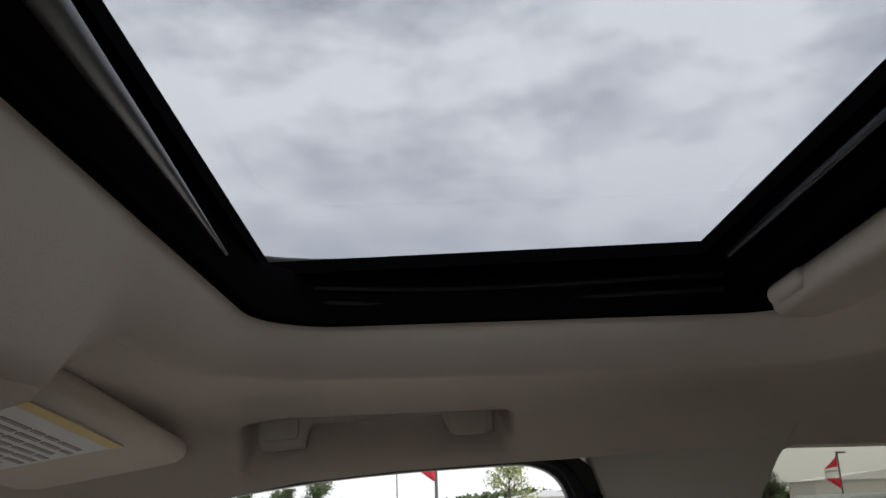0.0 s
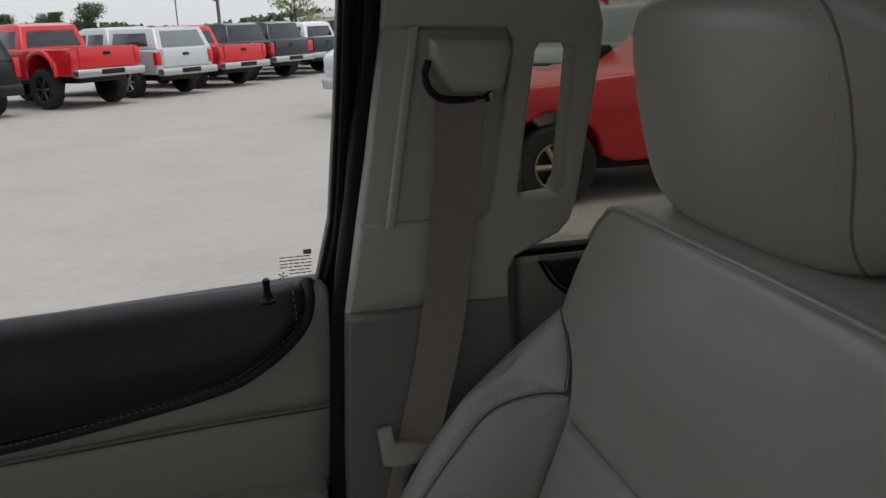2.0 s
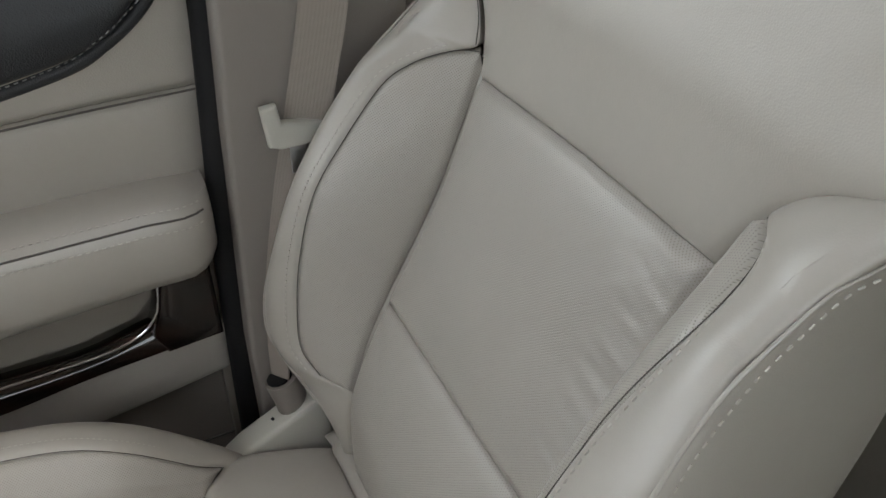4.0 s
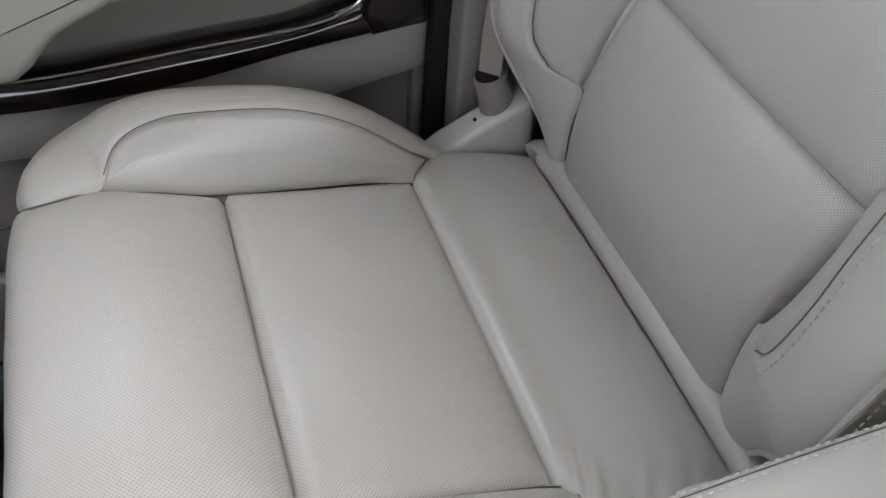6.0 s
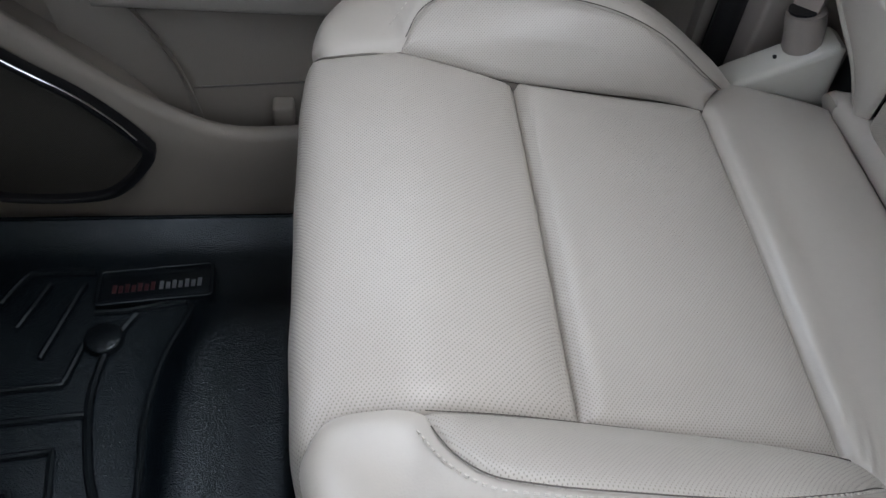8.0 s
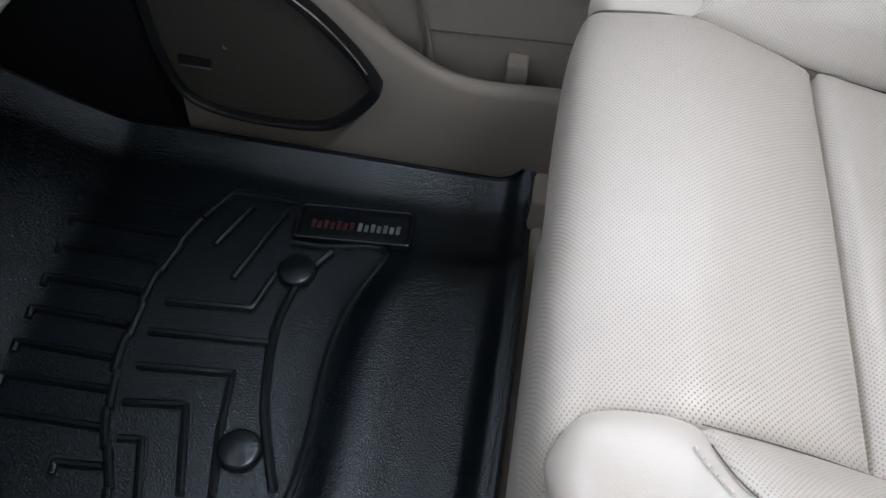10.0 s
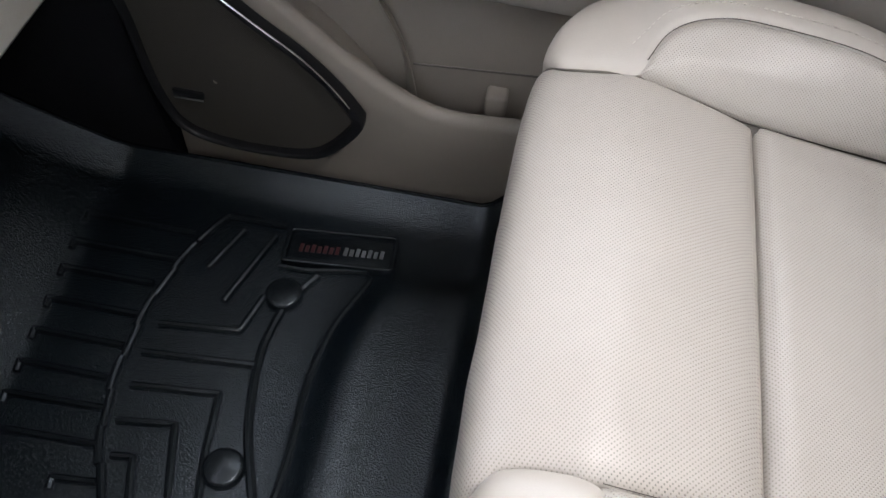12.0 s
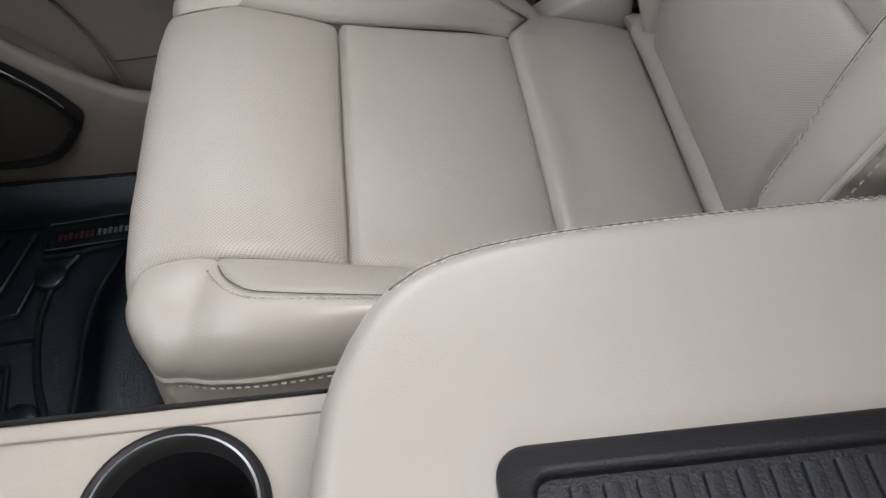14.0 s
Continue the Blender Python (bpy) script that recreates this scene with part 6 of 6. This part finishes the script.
    if suv:
        part("plate_recess", box((0.024, -0.22, plate_z), (0.04, 0.22, plate_z + 0.18), 0.01), black_plastic, gate)
        part("roof_spoiler", box((0.10, -0.70, belt_z + 0.545), (0.40, 0.70, belt_z + 0.60), 0.02), p, car)
    else:
        # open bed with an inner hollow
        part("bed_liner", box((0.16, -0.80, belt_z - 0.004), (1.98, 0.80, belt_z + 0.012), 0.004), black_plastic, car)
    if cap:
        part("bed_cap", squeeze(prism([(0.06, belt_z), (0.26, belt_z + 0.54), (0.40, belt_z + 0.57), (2.02, belt_z + 0.59), (2.08, belt_z)], "y", -0.97, 0.97, 0.05, 3), belt_z, z_top, 0.18), p, car)
        for s in (-1, 1):
            q = prism([(0.42, belt_z + 0.10), (1.92, belt_z + 0.10), (1.90, belt_z + 0.46), (0.56, belt_z + 0.44)], "y", -0.01, 0.01, 0.004)
            for v in q.verts:
                v.co.y += s * (0.974 * (1 - 0.18 * (v.co.z - belt_z) / 0.62))
            part("cap_window", q, glass, car)
        q = prism([(-0.76, 0.05), (0.76, 0.05), (0.66, 0.48), (-0.66, 0.48)], "x", -0.012, 0.012, 0.01)
        for v in q.verts:
            v.co.x += 0.055 + 0.19 * v.co.z / 0.54
            v.co.z += belt_z
        part("cap_window", q, pale_glass, car)
    # front end
    part("grille", box((L - 0.10, -0.62, zl + 0.20), (L + 0.02, 0.62, zl + 0.55), 0.03), black_plastic, car)
    for k in range(3):
        part("grille_bar", box((L - 0.02, -0.60, zl + 0.25 + k * 0.11), (L + 0.04, 0.60, zl + 0.30 + k * 0.11), 0.012), chrome_soft, car)
    part("front_bumper", box((L - 0.16, -0.98, zl - 0.06), (L + 0.10, 0.98, zl + 0.17), 0.05, 3), chrome_soft if not suv else p, car)
    for s in (-1, 1):
        y0, y1 = sorted((s * 0.64, s * 0.985))
        part("head_light", box((L - 0.20, y0, zl + 0.28), (L + 0.0, y1, zl + 0.54), 0.04, 3), head_clear, car)
    for x in (xr, xf):
        for s in (-1, 1):
            wheel(car, (x, s * (0.86 + (0.06 if lift else 0)), r), r, 0.27 + lift * 0.15, rim_mat)
            if flares:
                part("wheel_flare", tube([(px, s * 1.01, pz) for px, pz in arch(x, r * 1.24, zl + 0.02, 14)], 0.075, 8), p, car)
    part("underbody", box((0.3, -0.7, zl - 0.16), (L - 0.4, 0.7, zl + 0.05), 0.03), black_plastic, car)
    return car


chrome_soft = material("bumper_chrome", (0.55, 0.56, 0.58), 0.25, 0.9, vary=0.1, vary_scale=8)
HEAD = math.degrees(math.atan2(0.70, -0.71))


def park(car, rear_axle, heading, axle_x):
    """Stand a vehicle with its rear axle over a spot."""
    a = radians(heading)
    car.matrix_basis = pose(rear_axle[0] - axle_x * math.cos(a), rear_axle[1] - axle_x * math.sin(a), GROUND_Z, 0, 0, heading)
    return car


park(vehicle("suv", "maroon", "maroon sport utility vehicle parked in a row"), (-10.4, 18.3), HEAD, 1.12)
suv = park(vehicle("suv", "black", "black sport utility vehicle parked in a row", rim_mat=dark_rim), (-8.45, 19.96), HEAD, 1.12)
a_ = radians(HEAD)
copy_thing(suv, pose(-6.40 - 1.12 * math.cos(a_), 21.44 - 1.12 * math.sin(a_), GROUND_Z, 0, 0, HEAD))
park(vehicle("truck", "red", "bright red lifted pickup truck with flared arches", lift=0.27, flares=True, rim_mat=dark_rim), (-4.08, 23.5), HEAD, 1.28)
park(vehicle("truck", "silver", "silver pickup truck with a matching bed cap", lift=0.10, cap=True), (-2.37, 25.85), HEAD, 1.28)
park(vehicle("truck", "red", "red pickup truck with chrome bumper", lift=0.08), (-0.82, 28.25), HEAD, 1.28)
dark = park(vehicle("truck", "grey", "dark grey pickup truck on chrome wheels", lift=0.10), (0.77, 30.8), HEAD, 1.28)
copy_thing(dark, pose(2.2 - 1.28 * math.cos(a_), 33.0 - 1.28 * math.sin(a_), GROUND_Z, 0, 0, HEAD))
park(vehicle("truck", "white", "white pickup truck parked at the end of a row", lift=0.05), (3.7, 35.4), HEAD, 1.28)
copy_thing(suv, pose(5.4 - 1.12 * math.cos(a_), 38.2 - 1.12 * math.sin(a_), GROUND_Z, 0, 0, HEAD))
# a silver truck nosing into the aisle
park(vehicle("truck", "silver", "silver pickup truck with a chrome grille facing the aisle", lift=0.10), (5.35, 19.1), 228.0, 1.28)
# the old red pickup beside the cabin and those behind it
park(vehicle("truck", "old_red", "older red pickup truck with tarnished steel wheels", rim_mat=gold_wheel, glass=pale_glass, lift=-0.08, cab_back=0.45), (6.55, 8.05), 178.0, 1.28)
park(vehicle("truck", "slate", "slate grey pickup truck parked beyond the red one", glass=car_glass), (7.7, 14.6), 215.0, 1.28)
park(vehicle("suv", "white", "white sport utility vehicle parked on the lot", glass=pale_glass), (9.2, 13.8), 215.0, 1.12)

# ---- lamp pole with a feather flag ----
flag_red = material("flag_red_cloth", (0.60, 0.03, 0.05), 0.8, vary=0.1, vary_scale=4)
flag_white = material("flag_white_cloth", (0.78, 0.78, 0.78), 0.8, vary=0.05, vary_scale=4)
pole_grey = material("pole_grey_paint", (0.09, 0.09, 0.10), 0.5, vary=0.1)


def flag_pole(at, h, z0, s, label):
    p = thing("lamp_pole", (at[0], at[1], GROUND_Z), label, "lamp pole", "poles with flags")
    part("mast", tube([(at[0], at[1], GROUND_Z), (at[0], at[1], GROUND_Z + h)], 0.085 * max(s, 0.7), 10), pole_grey, p)
    part("lamp_head", box((at[0] - 0.1, at[1] - 0.15, GROUND_Z + h - 0.10), (at[0] + 1.0 * s, at[1] + 0.15, GROUND_Z + h + 0.02), 0.03), pole_grey, p)
    stripes = [(0.0, 0.36, flag_red), (0.36, 0.70, flag_white), (0.70, 1.0, flag_red)]
    wide = [(0.0, 0.05), (0.36, 1.0), (0.70, 1.0), (1.0, 0.05)]
    cloth = None
    for a, b, m_ in stripes:
        rows = []
        for i, t in enumerate(np.linspace(a, b, 8)):
            w = float(np.interp(t, [q[0] for q in wide], [q[1] for q in wide])) * 1.75 * s
            for j in range(10):
                u = j / 9
                rows.append((at[0] - 0.06 - u * w, at[1] + 0.10 * s * math.sin(u * 5 + t * 4), z0 + 4.1 * s * (1 - t) - (0.30 * s * u if t < 0.5 else -0.35 * s * u * 0)))
        f = [(i * 10 + j, i * 10 + j + 1, (i + 1) * 10 + j + 1, (i + 1) * 10 + j) for i in range(7) for j in range(9)]
        c = solid("flag_stripe", rows, f, m_, p, "red flag cloth" if m_ is flag_red else "white flag cloth")
        if m_ is flag_white:
            cloth = c
    bars = bmesh.new()
    for k in range(6):
        add_box(bars, (at[0] - (1.35 - k * 0.17) * s, at[1] - 0.03 - 0.10 * s, z0 + 1.95 * s), (at[0] - (1.25 - k * 0.17) * s, at[1] - 0.02 - 0.10 * s, z0 + 2.22 * s))
    part("flag_print", bars, print_grey, cloth, "row of grey bars", smooth=False)
    return p


flag_pole((-1.07, 45.5), 7.2, 2.5, 1.0, "tall lamp pole flying a red and white flag")
for x, y in ((26, 60), (40, 62), (46, 66), (52, 60)):
    flag_pole((x, y), 4.6, 1.6, 0.55, "distant pole with a small red and white flag")

# ---- trees and the far edge of the lot ----
leaf_mat = material("spring_leaves", (0.30, 0.34, 0.14), 0.8, vary=0.45, vary_scale=1.2)
leaf_dark = material("dark_leaves", (0.06, 0.085, 0.035), 0.8, vary=0.4, vary_scale=1.2)
bark = material("bark", (0.10, 0.075, 0.055), 0.9, bump=(("noise", 20, 0.03),), vary=0.4, vary_scale=6)


def tree(at, h, spread, leaf, n, seed, label, low=0.25):
    """A tapered trunk with limbs, and a crown of many small leaf clumps with gaps."""
    rng = random.Random(seed)
    t = thing("tree", (at[0], at[1], GROUND_Z), label, "tree", "trees round the lot")
    tr = bmesh.new()
    top = (at[0], at[1], GROUND_Z + h * 0.85)
    add_tube(tr, [(at[0], at[1], GROUND_Z), (at[0] + 0.05 * h * 0.1, at[1], GROUND_Z + h * 0.4), top], [0.03 * h, 0.02 * h, 0.004 * h], 8)
    ends = []
    for k in range(13):
        a, f = rng.uniform(0, 6.28), rng.uniform(low, 0.8)
        s = Vector((at[0], at[1], GROUND_Z + h * f))
        reach = spread * (1.15 - f) * rng.uniform(0.6, 1.0)
        e = s + Vector((math.cos(a) * reach, math.sin(a) * reach, h * rng.uniform(0.08, 0.24)))
        add_tube(tr, [s, s.lerp(e, 0.5) + Vector((0, 0, 0.02 * h)), e], [0.010 * h, 0.007 * h, 0.002 * h], 5)
        ends.append((s, e))
    part("trunk", tr, bark, t)
    v, f = [], []
    for k in range(n):
        s, e = rng.choice(ends)
        c = s.lerp(e, rng.uniform(0.35, 1.1)) + Vector((rng.gauss(0, 1), rng.gauss(0, 1), rng.gauss(0, 1))) * spread * 0.12
        if c.z > GROUND_Z + h:
            c.z = GROUND_Z + h - rng.random() * 0.3
        size = (0.05 + 0.012 * h) * rng.uniform(0.6, 1.3)
        d1 = Vector((rng.gauss(0, 1), rng.gauss(0, 1), rng.gauss(0, 1))).normalized() * size
        d2 = d1.orthogonal().normalized() * size * 0.6
        b = len(v)
        v += [c - d1, c + d2, c + d1, c - d2]
        f.append((b, b + 1, b + 2, b + 3))
    solid("crown", v, f, leaf, t, smooth=False)
    return t


tree((-14.4, 40.0), 4.9, 1.0, leaf_mat, 750, 1, "slender young tree with sparse spring leaves")
tree((3.6, 62.0), 5.0, 2.4, leaf_mat, 1300, 2, "young tree with thin spring leaves")
for k, (x, y, h, s) in enumerate(((-15, 95, 5.0, 2.6), (-19.5, 97, 4.2, 2.4), (-24, 96, 4.2, 2.6), (-42, 80, 4.4, 2.4), (34, 98, 5.0, 2.6), (47, 90, 5.2, 2.8), (24, 110, 4.6, 2.6))):
    tree((x, y), h, s, leaf_dark, 5200, 10 + k, "full leafy tree at the edge of the lot", 0.15)
for k, (x, y, h, s) in enumerate(((39, 60, 4.6, 3), (45, 64, 5.0, 3.5))):
    tree((x, y), h, s, leaf_dark, 9000, 30 + k, "large dense dark green tree", 0.12)
# far hedge line
rng = random.Random(5)
hv, hf = [], []
for k in range(9000):
    x = rng.uniform(-220, 260)
    c = Vector((x, 150 + rng.uniform(-5, 5), GROUND_Z + rng.random() ** 0.8 * (3.2 + 1.8 * noise.noise(Vector((x * 0.05, 0, 0))))))
    d1 = Vector((rng.gauss(0, 1), rng.gauss(0, 1), rng.gauss(0, 1))).normalized() * 0.8
    d2 = d1.orthogonal().normalized() * 0.6
    b = len(hv)
    hv += [c - d1, c + d2, c + d1, c - d2]
    hf.append((b, b + 1, b + 2, b + 3))
tagged(solid("hedge_line", hv, hf, leaf_dark, smooth=False), "far line of dark trees on the horizon", "trees", kind="stuff")
# low pale buildings far off
shed_wall = material("pale_shed_wall", (0.55, 0.54, 0.52), 0.8, vary=0.1, vary_scale=0.5)
for x, y, w, h in ((12, 120, 10, 3.6), (-60, 130, 22, 4.5), (60, 125, 20, 5)):
    b = thing("warehouse", (x, y, GROUND_Z), "low pale warehouse at the horizon", "building", "far buildings")
    part("wall", box((x - w / 2, y, GROUND_Z), (x + w / 2, y + 10, GROUND_Z + h * 0.75)), shed_wall, b)
    part("roof", prism([(x - w / 2 - 0.4, GROUND_Z + h * 0.75), (x, GROUND_Z + h), (x + w / 2 + 0.4, GROUND_Z + h * 0.75)], "y", y - 0.3, y + 10.3), paints["white"], b)
# thin utility poles
for x, y, h in ((-5.6, 80, 5.2), (6, 84, 5.5), (11, 90, 5.2), (14.5, 78, 5.0), (-26, 85, 5.0)):
    u = thing("utility_pole", (x, y, GROUND_Z), "thin grey utility pole far across the lot", "utility pole", "utility poles")
    part("post", tube([(x, y, GROUND_Z), (x, y, GROUND_Z + h)], 0.06, 6), pole_grey, u)
    part("crossarm", box((x - 0.28, y - 0.05, GROUND_Z + h - 0.25), (x + 0.28, y + 0.05, GROUND_Z + h - 0.15)), pole_grey, u)
